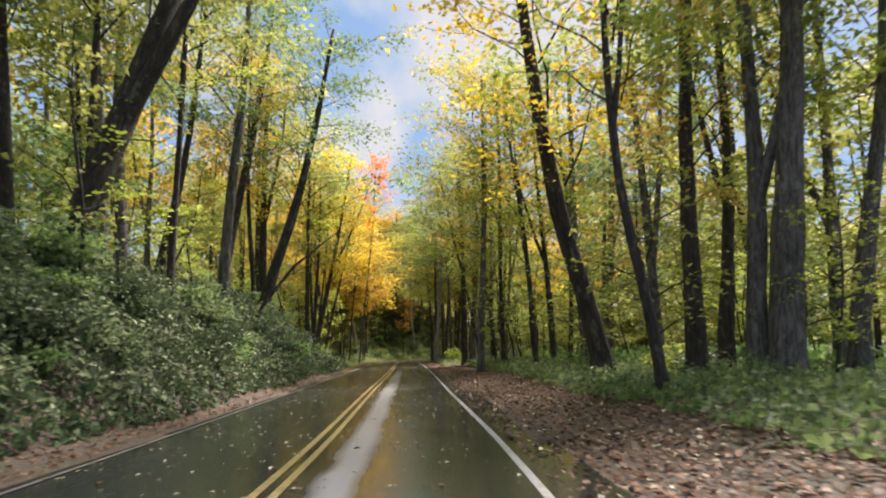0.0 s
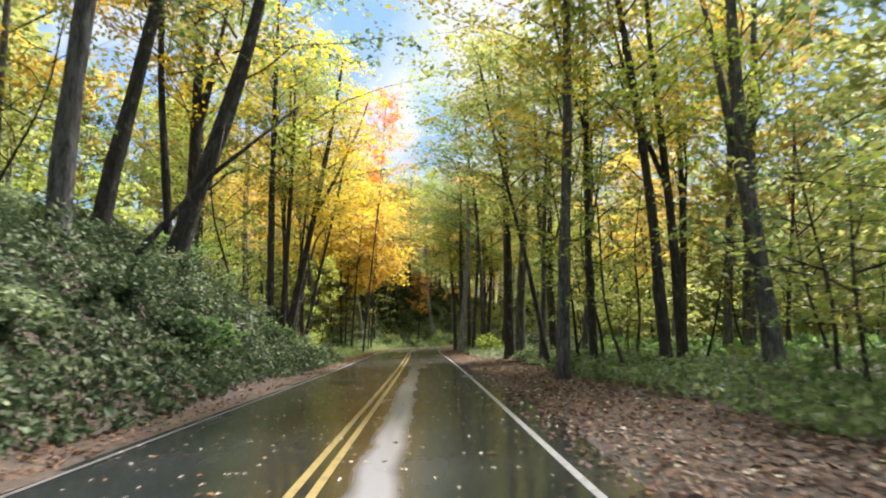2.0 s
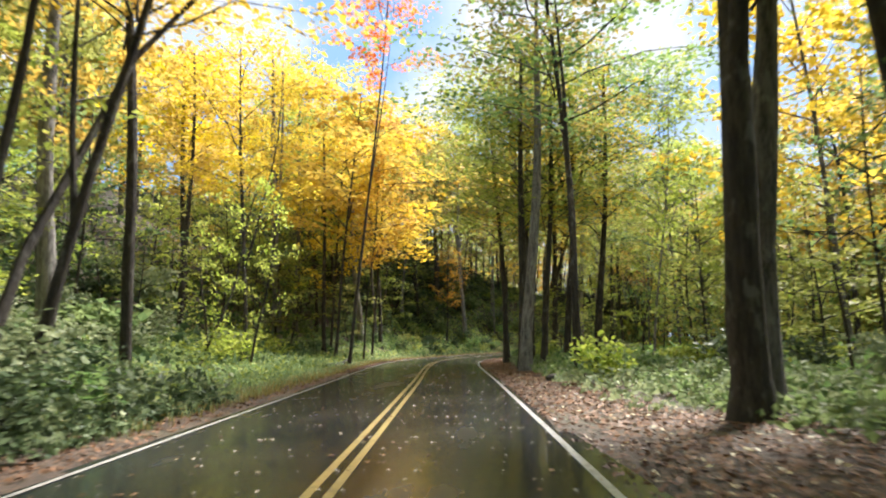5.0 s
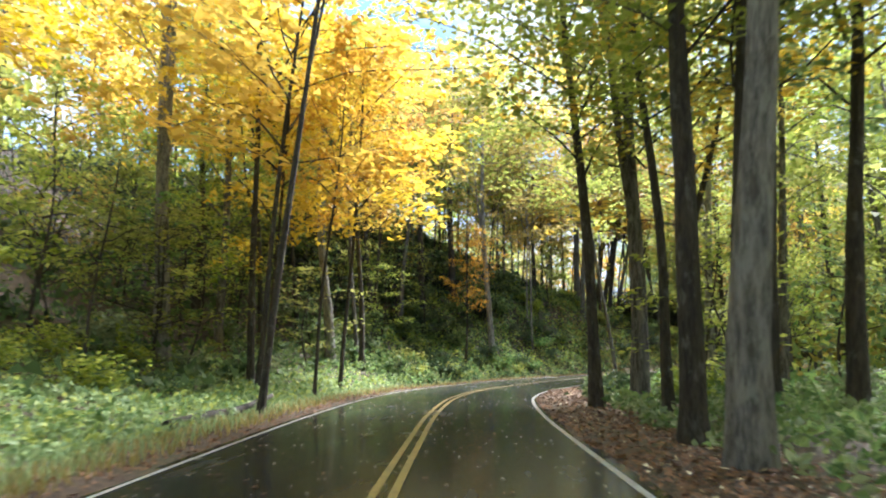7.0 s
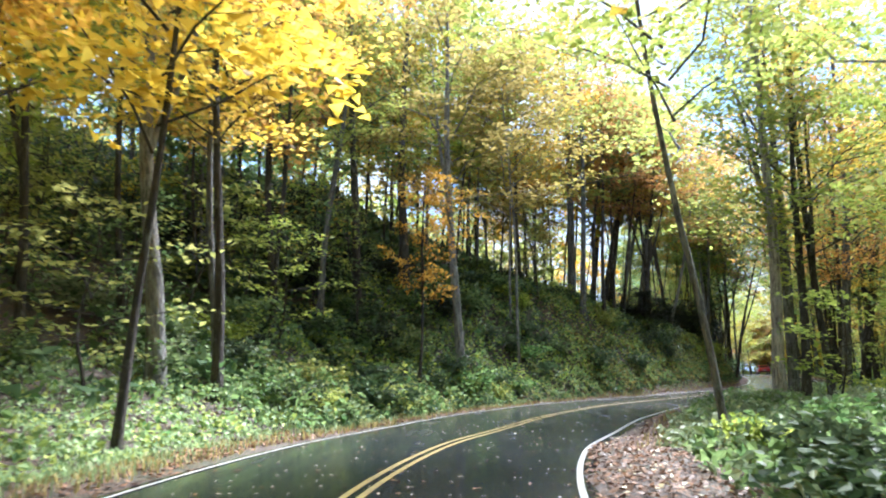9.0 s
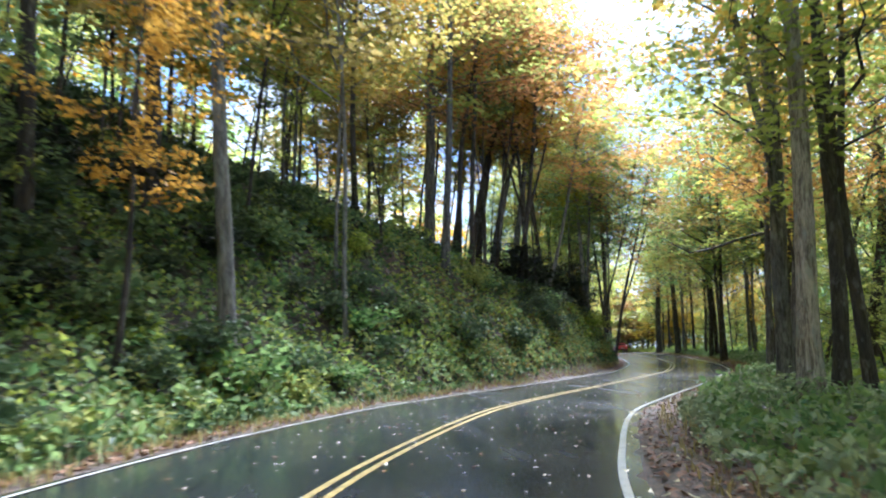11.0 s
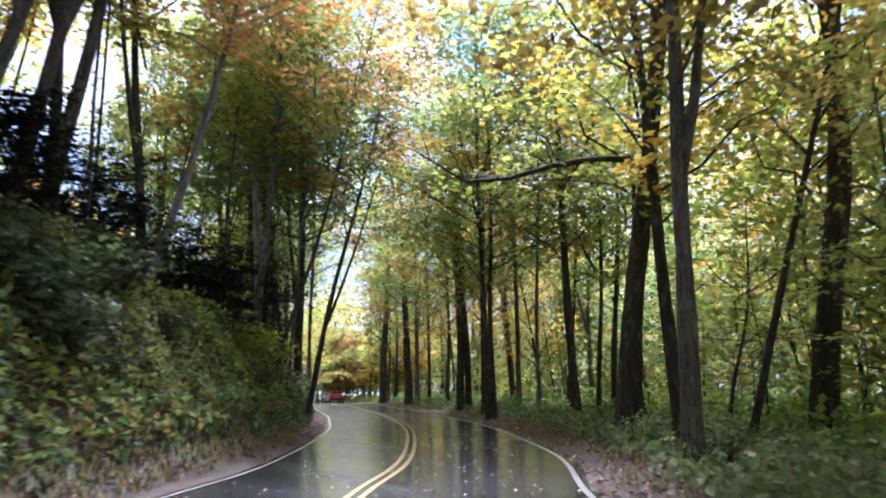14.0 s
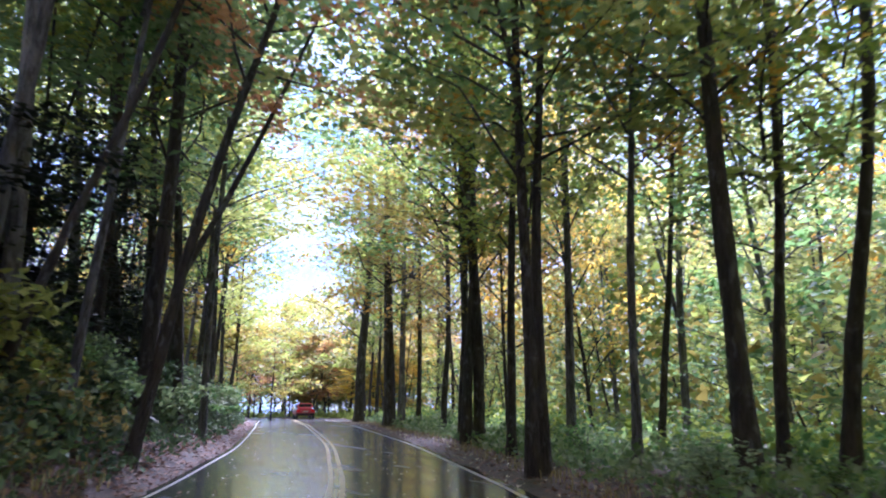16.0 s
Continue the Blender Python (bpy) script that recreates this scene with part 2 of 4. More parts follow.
def soil_material():
    """Woodland floor: dark humus under flattened russet and brown leaves, thin green here and there."""
    m = Nodes("woodland_floor")
    cell = m.add("TexVoronoi", Scale=10.0, Randomness=1.0)
    bent = m.add("VectorMath")
    bent.operation = "ADD"
    m.put(bent.inputs[0], m.place())
    wob = m.add("TexNoise", Scale=6.0, Detail=2.0)
    m.put(wob.inputs["Vector"], m.place())
    m.put(bent.inputs[1], wob.outputs["Color"])
    m.put(cell.inputs["Vector"], bent.outputs["Vector"])
    tone = m.add("SeparateColor", Color=cell.outputs["Color"])
    b = m.noise(0.35, 4.0)
    c = m.mix(tone.outputs["Red"], rgb(0.03, 0.022, 0.017), rgb(0.1, 0.068, 0.05))
    c = m.mix(m.span(tone.outputs["Green"], 0.8, 0.95), c, rgb(0.22, 0.13, 0.075))
    c = m.mix(m.span(cell.outputs["Distance"], 0.5, 0.85), c, rgb(0.03, 0.018, 0.012))
    c = m.mix(m.span(b, 0.5, 0.64, 0, 0.55), c, rgb(0.05, 0.065, 0.025))
    m.set(Base_Color=c, Roughness=0.6)
    m.bump(m.mix(0.5, m.noise(14.0, 5.0), cell.outputs["Distance"]), 0.9, 0.05)
    return m.mat


ASPHALT = asphalt_material()
YELLOW, WHITE = paint_material("yellow_line_paint", rgb(0.4, 0.31, 0.12)), paint_material("white_line_paint", rgb(0.5, 0.5, 0.49))
OLD_WHITE = paint_material("old_white_line_paint", rgb(0.5, 0.5, 0.49), 46.0)
SOIL = soil_material()

# ---- building blocks ----
def mesh_of(name, verts, faces, material, smooth=False):
    me = bpy.data.meshes.new(name)
    me.from_pydata([tuple(v) for v in np.asarray(verts).tolist()], [], [tuple(q) for q in (faces.tolist() if isinstance(faces, np.ndarray) else faces)])
    me.materials.append(material)
    if smooth:
        me.polygons.foreach_set("use_smooth", [True] * len(me.polygons))
    me.update()
    return me


def part(name, me, parent, label=""):
    ob = new(name, me)
    ob.parent = parent
    return tagged(ob, label) if label else ob


def tube(points, radii, sides=8):
    """A tapered tube along the points: vertices and faces."""
    p, verts, faces = np.asarray(points, float), [], []
    way = np.gradient(p, axis=0)
    for i, (c, w, r) in enumerate(zip(p, way, radii)):
        w = w / (np.linalg.norm(w) + 1e-9)
        a = np.cross(w, (0.3, 1, 0.1) if abs(w[2]) > 0.6 else (0, 0, 1))
        a /= np.linalg.norm(a)
        b = np.cross(w, a)
        for k in range(sides):
            t = 2 * math.pi * k / sides
            verts.append(c + r * (math.cos(t) * a + math.sin(t) * b))
        if i:
            for k in range(sides):
                k2 = (k + 1) % sides
                faces.append(((i - 1) * sides + k, (i - 1) * sides + k2, i * sides + k2, i * sides + k))
    faces.append(tuple(range(len(verts) - sides, len(verts))))
    return np.array(verts), faces


def join(pieces):
    verts, faces, n = [], [], 0
    for v, f in pieces:
        verts.append(v)
        faces += [tuple(i + n for i in q) for q in f]
        n += len(v)
    return np.concatenate(verts), faces


def leaves(rng, centres, size, flat=0.5, spread=0.35, simple=False):
    """One bent, pointed leaf at each centre: two triangles, or one where it is far off. flat: how level they lie."""
    n = len(centres)
    s = size * rng.uniform(1 - spread, 1 + spread, n)[:, None]
    up = rng.normal(0, 1, (n, 3)) * (1 - flat) + np.array([0, 0, 1.0]) * flat * 1.6
    up /= np.linalg.norm(up, axis=1)[:, None]
    a = np.cross(up, rng.normal(0, 1, (n, 3)))
    a /= np.linalg.norm(a, axis=1)[:, None] + 1e-9
    b = np.cross(up, a)
    droop = up * s * rng.uniform(-0.25, 0.05, n)[:, None]
    base, tip = centres - a * s * 0.5, centres + a * s * 0.6 + droop
    l, r = centres + b * s * 0.38 + up * s * 0.1, centres - b * s * 0.38 + up * s * 0.1
    if simple:
        verts = np.stack([base - a * s * 0.1, tip + b * s * 0.3, centres + a * s * 0.25 - b * s * 0.5], 1).reshape(-1, 3)
        return verts, np.arange(3 * n).reshape(-1, 3)
    verts = np.stack([base, l, tip, r], 1).reshape(-1, 3)
    k = np.arange(n)[:, None] * 4
    return verts, np.concatenate([k + [0, 1, 2], k + [0, 2, 3]], 1).reshape(-1, 3)


def crown_design(seed, height, reach, limbs, per_limb, size, rise=0.45, low=0.0, layer=0.22, twigs=2, spray=0.24, flat=0.62, simple=False):
    """Limbs round an axis from the crown's foot to its top, each with flat sprays of leaves: limb mesh data and leaf mesh data."""
    rng = np.random.default_rng(seed)
    wood, at = [], []
    for i in range(limbs):
        u = low + (1 - low) * (i + rng.uniform(0, 0.9)) / limbs
        turn = i * 2.4 + rng.uniform(-0.5, 0.5)
        far = reach * (0.45 + 0.75 * math.sin(math.pi * min(0.15 + 0.85 * u, 1)) ** 0.8) * rng.uniform(0.6, 1.1)
        z0 = u * height * 0.92
        way = np.array([math.cos(turn), math.sin(turn), 0])
        steps = np.linspace(0, 1, 5)
        bend = rng.normal(0, 0.22, 2)
        up, kink = rise * rng.uniform(0.45, 1.25), rng.normal(0, 0.035, (5, 3)) * far * np.array([0, 1, 1, 1, 0.5])[:, None]
        pts = [np.array([0, 0, z0]) + way * far * t + np.array([bend[0] * t * t * far, bend[1] * t * t * far, far * up * (1.35 * t - 0.35 * t * t)]) + k for t, k in zip(steps, kink)]
        r0 = 0.013 + 0.009 * far * (1 - 0.5 * u)
        wood.append(tube(pts, [r0 * (1 - 0.85 * t) for t in steps], 4 if twigs > 1 else 3))
        for _ in range(twigs):
            t0 = rng.uniform(0.3, 0.8)
            start = pts[0] + (pts[-1] - pts[0]) * t0
            ang = turn + rng.choice([-1, 1]) * rng.uniform(0.5, 1.0)
            lng = far * rng.uniform(0.25, 0.5)
            tip = start + np.array([math.cos(ang) * lng, math.sin(ang) * lng, lng * rng.uniform(0.05, 0.5)])
            wood.append(tube([start, (start + tip) / 2 + rng.normal(0, 0.08, 3), tip], [r0 * 0.4, r0 * 0.25, 0.008], 3))
            at.append((tip, 0.5))
        for t in (0.35, 0.5, 0.65, 0.8, 0.92, 1.02):
            at.append((pts[0] + (pts[-1] - pts[0]) * t + np.array([0, 0, 0.1]), 0.35 + 0.35 * t))
    share = max(int(limbs * per_limb / len(at)), 1)
    spots = []
    for c, w in at:
        n = int(share * rng.uniform(0.5, 1.5))
        out = math.atan2(c[1], c[0]) + rng.normal(0, 0.5)
        q, a = np.sqrt(rng.uniform(0, 1, n)), rng.uniform(0, 2 * math.pi, n)
        lng, wide = reach * spray * rng.uniform(0.8, 1.3) * (0.7 + w), reach * spray * rng.uniform(0.45, 0.8)
        u, v = q * np.cos(a) * lng, q * np.sin(a) * wide
        tilt = rng.normal(-0.1, 0.16)
        spots.append(np.stack([c[0] + u * math.cos(out) - v * math.sin(out), c[1] + u * math.sin(out) + v * math.cos(out), c[2] + tilt * u + rng.normal(0, layer, n) * reach * 0.5 - 0.18 * q * q * lng], 1))
    return join(wood), leaves(rng, np.concatenate(spots), size, flat, 0.35, simple)


def trunk_design(seed, height, radius, wobble, sides=10, fork=True):
    """A tapered, slightly winding stem with a flared foot; about every third one forks."""
    rng = np.random.default_rng(seed)
    t = np.linspace(0, 1, 14) ** 1.3
    ph, k = rng.uniform(0, 6, 2), rng.uniform(4, 7, 2)
    sway = np.stack([np.sin(t * k[0] + ph[0]) - np.sin(ph[0]), np.sin(t * k[1] + ph[1]) - np.sin(ph[1])], 1) * wobble * np.minimum(t * 4, 1)[:, None]
    pts = np.concatenate([sway, (t * height - 0.35 * (t == 0))[:, None]], 1)
    r = radius * (1 - 0.72 * t) * (1 + 0.45 * np.exp(-t * height / 0.35)) * rng.uniform(0.93, 1.07, 14)
    pieces = [tube(pts, r, sides)]
    if fork and rng.random() < 0.4:
        i = int(rng.integers(4, 8))
        a, far, rest = rng.uniform(0, 6.28), rng.uniform(0.12, 0.26), height - pts[i][2]
        way = np.array([math.cos(a), math.sin(a), 0])
        u = np.linspace(0, 1, 7)
        arm = [pts[i] + way * far * rest * (1.3 * v - 0.5 * v * v) + np.array([0, 0, rest * 0.85 * v]) + rng.normal(0, 0.06, 3) * v for v in u]
        pieces.append(tube(arm, r[i] * 0.72 * (1 - 0.8 * u), max(sides - 3, 5)))
    v, f = join(pieces)
    a = np.arctan2(v[:, 1], v[:, 0])
    grow = np.sin(v[:, 2] * k[0] * 0.9 + 2 * a + ph[0]) * np.sin(v[:, 2] * 1.7 + 3 * a + ph[1])
    v[:, :2] += radius * 0.07 * (grow[:, None] * np.stack([np.cos(a), np.sin(a)], 1) + rng.normal(0, 0.35, (len(v), 2)))
    return v, f


CROWN_H = 13.0
CROWNS = {"close": [crown_design(20 + i, CROWN_H, 4.2, 24, 185, 0.19, 0.7, 0.0, 0.05, 1, 0.25) for i in range(6)],
          "near": [crown_design(30 + i, CROWN_H, 4.2, 20, 150, 0.31, 0.7, 0.0, 0.06, 1, 0.27, 0.62, True) for i in range(5)],
          "far": [crown_design(40 + i, CROWN_H, 4.4, 15, 100, 0.52, 0.7, 0.0, 0.1, 0, 0.32, 0.62, True) for i in range(5)],
          "young": [crown_design(60 + i, 5.0, 2.3, 12, 50, 0.2, 0.35, 0.0, 0.04, 1, 0.27, 0.7) for i in range(5)],
          "young_far": [crown_design(80 + i, 5.0, 2.5, 10, 60, 0.33, 0.3, 0.0, 0.07, 0, 0.3, 0.62, True) for i in range(4)]}
CROWN_WOOD = {}
CROWN_LEAF = {}


def crown_meshes(kind, i, bark, tone):
    (wv, wf), (lv, lf) = CROWNS[kind][i]
    if (kind, i, bark) not in CROWN_WOOD:
        CROWN_WOOD[kind, i, bark] = mesh_of("bough", wv, wf, BARK[bark], True)
    if (kind, i, tone) not in CROWN_LEAF:
        CROWN_LEAF[kind, i, tone] = mesh_of("crown", lv, lf, LEAF[tone])
    return CROWN_WOOD[kind, i, bark], CROWN_LEAF[kind, i, tone]


TONE_WORDS = {"green": "green", "lime": "yellow-green", "olive": "olive and brown", "gold": "golden yellow", "amber": "amber orange", "red": "orange red", "dark": "dark evergreen"}
BARK_WORDS = ["dark wet", "grey", "pale grey", "pale patched"]
count = [0]
FAR_WOOD, FAR_LEAF = collections.defaultdict(list), collections.defaultdict(list)


def tree(x, y, radius, lean_x, lean_y, bark, tone, height, clear, reach=1.0, kind="near", group="roadside trees"):
    """A forest tree: trunk, boughs and crown under one root at its foot."""
    count[0] += 1
    seed = count[0]
    rng = np.random.default_rng(seed)
    young = kind.startswith("young")
    z = float(ground_z(x, y)[0])
    up = Vector((lean_x, lean_y, 1)).normalized()
    turn = up.to_track_quat("Z", "Y").to_matrix().to_4x4() @ pose(0, 0, 0, 0, 0, rng.uniform(0, 360))
    stand = Matrix.Translation((x, y, z)) @ turn
    tv, tf = trunk_design(seed, height, radius, (0.018 if young else 0.0075) * height * rng.uniform(0.4, 1.5), 6 if young or kind == "far" else 12, not young)
    m = Matrix.Translation((0, 0, clear)) @ Matrix.Diagonal((reach, reach, (height - clear + 0.8) / (5.0 if young else CROWN_H), 1)) @ pose(0, 0, 0, 0, 0, rng.uniform(0, 360))
    if group == "trees of the wood" and abs(float(by_road(x, y)[1][0])) > 19:
        (wv, wf), (lv, lf) = CROWNS[kind][seed % len(CROWNS[kind])]
        q, r = np.array(stand @ m), np.array(stand)
        FAR_WOOD[bark].append((tv @ r[:3, :3].T + r[:3, 3], tf))
        FAR_WOOD[bark].append((wv @ q[:3, :3].T + q[:3, 3], wf))
        FAR_LEAF[tone].append((lv @ q[:3, :3].T + q[:3, 3], lf))
        return None
    root = new("young_tree" if young else "tree")
    root.matrix_world = stand
    part("trunk", mesh_of("trunk", tv, tf, BARK[bark], True), root)
    wood, leaf = crown_meshes(kind, seed % len(CROWNS[kind]), bark, tone)
    for name, me in (("bough", wood), ("crown", leaf)):
        part(name, me, root).matrix_local = m
    size = "young" if young else "slender" if radius < 0.16 else "tall" if radius < 0.4 else "massive"
    season = "" if tone in ("green", "dark") else "autumn "
    return tagged(root, f"{size} {BARK_WORDS[bark]}-barked tree with {TONE_WORDS[tone]} {season}leaves", "tree", group)


def bush_design(seed, size, n, flat=0.45):
    """Stems from one foot with a loose dome of leaves, one metre wide and high."""
    rng = np.random.default_rng(seed)
    wood, spots = [], []
    for i in range(9):
        a, far, h = rng.uniform(0, 6.28), rng.uniform(0.15, 0.5), rng.uniform(0.45, 1.0)
        tip = np.array([math.cos(a) * far, math.sin(a) * far, h])
        wood.append(tube([np.array([0, 0, -0.05]), tip * np.array([0.4, 0.4, 0.55]), tip], [0.018, 0.012, 0.004], 4))
        k = n // 9
        spots.append(tip + rng.normal(0, 1, (k, 3)) * np.array([0.17, 0.17, 0.1]) - np.array([0, 0, 0.05]))
        spots.append(tip * rng.uniform(0.3, 1, (k // 2, 1)) + rng.normal(0, 0.1, (k // 2, 3)))
    c = np.concatenate(spots)
    c[:, 2] = np.abs(c[:, 2])
    return join(wood), leaves(rng, c, size, flat)


BUSHES = {"fine": [bush_design(100 + i, 0.095, 270) for i in range(5)], "broad": [bush_design(120 + i, 0.12, 270, 0.35) for i in range(4)]}
BUSH_MESH = {}
BUSH_WORDS = {"herb": "yellowish green", "green": "green", "lime": "yellow-green", "dark": "dark evergreen", "ivy": "deep green", "weed": "pale green", "gold": "yellow", "amber": "orange", "olive": "olive brown"}


FAR_BUSHES = collections.defaultdict(list)
bushes_built = [0]


def bush(x, y, wide, high, tone, kind="fine", group="undergrowth"):
    """A bush by the road is a thing of its own; those deeper in the wood are heaped into one growth for each colour."""
    count[0] += 1
    rng = np.random.default_rng(count[0])
    i = count[0] % len(BUSHES[kind])
    m = Matrix.Translation((x, y, float(ground_z(x, y)[0]) - 0.02)) @ pose(0, 0, 0, rng.normal(0, 5), rng.normal(0, 5), rng.uniform(0, 360)) @ Matrix.Diagonal((wide, wide, high, 1))
    if abs(float(by_road(x, y)[1][0])) > 8.6 or bushes_built[0] >= 298:
        lv, lf = BUSHES[kind][i][1]
        q = np.array(m)
        FAR_BUSHES[tone].append((lv @ q[:3, :3].T + q[:3, 3], lf))
        return None
    bushes_built[0] += 1
    if (kind, i, tone) not in BUSH_MESH:
        (wv, wf), (lv, lf) = BUSHES[kind][i]
        BUSH_MESH[kind, i, tone] = mesh_of("stem", wv, wf, BARK[0]), mesh_of("foliage", lv, lf, LEAF[tone])
    root = new("bush")
    root.matrix_world = m
    for name, me in zip(("stem", "foliage"), BUSH_MESH[kind, i, tone]):
        part(name, me, root)
    return tagged(root, f"{'broad-leaved' if kind == 'broad' else 'small-leaved'} {BUSH_WORDS[tone]} bush on the woodland floor", "bush", group)


def cover(name, label, category, rng, n, along, off, high, size, tone, flat=0.4, clump=0.0):
    """Low growth or fallen leaves that nobody could count, spread over a stretch beside the road, as one mesh."""
    s = rng.uniform(along[0], along[1], n)
    i = np.searchsorted(LINE[:, 1], s).clip(0, len(LINE) - 1)
    o = rng.uniform(off[0], off[1], n)
    p = LINE[i] + SIDE[i] * o[:, None] + WAY[i] * rng.uniform(-0.5, 0.5, n)[:, None]
    if clump:
        keep = rough(p[:, 0], p[:, 1], clump) + 0.5 * rough(p[:, 0] + 40, p[:, 1], clump * 0.37) > rng.uniform(-1.3, 0.9, n)
        p, o = p[keep], o[keep]
    z = ground_z(p[:, 0], p[:, 1])
    swell = np.clip(0.5 + 0.55 * rough(p[:, 0], p[:, 1], 0.42) + 0.35 * rough(p[:, 0] + 9, p[:, 1] + 4, 0.17), 0.06, 1.25)
    c = np.stack([p[:, 0], p[:, 1], z + 0.02 + high * swell * rng.uniform(0, 1, len(p)) ** 0.45], 1)
    v, f = leaves(rng, c, size, flat, 0.35, size < 0.1 or size > 0.3)
    return tagged(new(name, mesh_of(name, v, f, LEAF[tone])), label, category, kind="stuff")


# ---- ground, road and its lines ----
def ribbon(name, inner, outer, z, material, parent=None, crown=0.0, steps=1):
    """A strip along the road between two offsets (to the right of the centre line), laid at height z."""
    rows, faces = [], []
    keep = [i for i in range(len(LINE)) if LINE[i, 1] > -40]
    cols = np.linspace(0, 1, steps + 1)
    for i in keep:
        a = inner(LINE[i, 1]) if callable(inner) else inner
        b = outer(LINE[i, 1]) if callable(outer) else outer
        for c in cols:
            o = a + (b - a) * c
            x, y = LINE[i] + SIDE[i] * o
            rows.append((x, y, z + float(lift(LINE[i, 1])) - crown * abs(o)))
    w = steps + 1
    for k in range(len(keep) - 1):
        for c in range(steps):
            faces.append((k * w + c, k * w + c + 1, (k + 1) * w + c + 1, (k + 1) * w + c))
    me = mesh_of(name, rows, faces, material, True)
    across = [0.0] * len(rows)
    for k, i in enumerate(keep):
        a = inner(LINE[i, 1]) if callable(inner) else inner
        b = outer(LINE[i, 1]) if callable(outer) else outer
        for j, c in enumerate(cols):
            across[k * w + j] = a + (b - a) * c
    me.attributes.new("across", "FLOAT", "POINT").data.foreach_set("value", across)
    ob = new(name, me)
    ob.parent = parent
    return ob


gx = np.unique(np.concatenate([np.linspace(-900, -80, 12), np.arange(-80, -20, 2.0), np.arange(-20, 60, 0.75), np.arange(60, 110, 2.5), np.linspace(110, 900, 12)]))
gy = np.unique(np.concatenate([np.linspace(-700, -40, 10), np.arange(-10, 200, 0.85), np.arange(-40, -10, 3.0), np.arange(200, 215, 1.5), np.arange(215, 270, 3.0), np.linspace(270, 1200, 12)]))
xx, yy = np.meshgrid(gx, gy)
zz = land(xx.ravel(), yy.ravel())
GRID_Z = zz.reshape(len(gy), len(gx))


def ground_z(x, y):
    """The height of the ground's own mesh at a place."""
    x, y = np.atleast_1d(x).astype(float), np.atleast_1d(y).astype(float)
    i, j = np.searchsorted(gx, x).clip(1, len(gx) - 1) - 1, np.searchsorted(gy, y).clip(1, len(gy) - 1) - 1
    u, v = (x - gx[i]) / (gx[i + 1] - gx[i]), (y - gy[j]) / (gy[j + 1] - gy[j])
    return (GRID_Z[j, i] * (1 - u) + GRID_Z[j, i + 1] * u) * (1 - v) + (GRID_Z[j + 1, i] * (1 - u) + GRID_Z[j + 1, i + 1] * u) * v


grid = np.arange(len(gx) * len(gy)).reshape(len(gy), len(gx))
quads = np.stack([grid[:-1, :-1], grid[:-1, 1:], grid[1:, 1:], grid[1:, :-1]], -1).reshape(-1, 4)
ground = tagged(new("ground", mesh_of("ground", np.stack([xx.ravel(), yy.ravel(), zz], 1), quads, SOIL, True)), "damp brown woodland floor with leaf mould", "ground", kind="structure")
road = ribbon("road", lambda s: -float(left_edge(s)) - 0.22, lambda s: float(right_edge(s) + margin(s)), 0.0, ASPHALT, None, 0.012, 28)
tagged(road, "wet dark asphalt road that mirrors the sky", "road", kind="structure")
for name, a, b, mat, lab in (("centre_line", -0.16, -0.06, YELLOW, "worn yellow centre line"), ("centre_line", 0.06, 0.16, YELLOW, "worn yellow centre line"),
                             ("edge_line", lambda s: float(right_edge(s)) - 0.05, lambda s: float(right_edge(s)) + 0.05, WHITE, "white edge line"), ("edge_line", lambda s: -float(left_edge(s)) - 0.04, lambda s: -float(left_edge(s)) + 0.04, OLD_WHITE, "white edge line")):
    part_ob = ribbon(name, a, b, 0.005 - (0.0 if name == "centre_line" else 0.033), mat, road)
    tagged(part_ob, lab)

# trees that stand by the road: place, trunk radius, lean, bark (dark, grey, pale, patched)
ROW_1 = [
    (4.9, 15.8, 0.14, -0.06, 0.03, 0),
    (-11.0, 19.5, 0.51, 0.25, 0.12, 0),
    (10.0, 20.4, 0.54, 0.07, -0.04, 1),
    (9.4, 21.0, 0.35, 0.04, -0.02, 1),
    (-14.1, 21.8, 0.25, -0.04, -0.03, 0),
    (8.1, 22.6, 0.35, 0.06, -0.02, 0),
    (13.6, 22.9, 0.35, 0.11, -0.07, 1),
    (5.9, 25.9, 0.4, -0.17, -0.09, 0),
    (10.5, 26.0, 0.30, 0.05, -0.02, 0),
    (14.9, 26.1, 0.29, 0.02, -0.01, 1),
    (-13.5, 26.8, 0.26, -0.03, -0.02, 1),
    (-15.8, 29.5, 0.16, -0.02, -0.01, 0),
    (-14.2, 29.8, 0.31, 0.00, 0.00, 1),
    (-14.5, 34.2, 0.23, 0.12, 0.06, 0),
    (-11.7, 35.9, 0.33, 0.04, 0.01, 1),
]
ROW_2 = [
    (5.3, 40.6, 0.20, -0.07, 0.03, 0),
    (2.0, 40.9, 0.23, 0.04, -0.01, 1),
    (-13.8, 41.6, 0.34, 0.13, 0.08, 0),
    (-11.3, 42.1, 0.36, 0.23, 0.06, 0),
    (6.8, 43.8, 0.21, -0.02, 0.00, 0),
    (-12.4, 44.4, 0.18, -0.02, -0.01, 0),
    (-12.7, 47.1, 0.32, 0.02, 0.01, 0),
    (2.5, 48.5, 0.12, -0.16, 0.06, 0),
    (4.2, 49.3, 0.12, 0.06, -0.04, 1),
    (11.8, 50.2, 0.32, 0.07, -0.04, 1),
    (2.5, 50.9, 0.15, 0.07, -0.03, 1),
    (-10.3, 51.1, 0.20, 0.01, 0.00, 0),
    (-14.3, 51.2, 0.29, 0.03, 0.02, 0),
    (9.2, 51.4, 0.21, 0.04, -0.02, 0),
    (-10.1, 52.4, 0.16, 0.03, 0.01, 0),
]
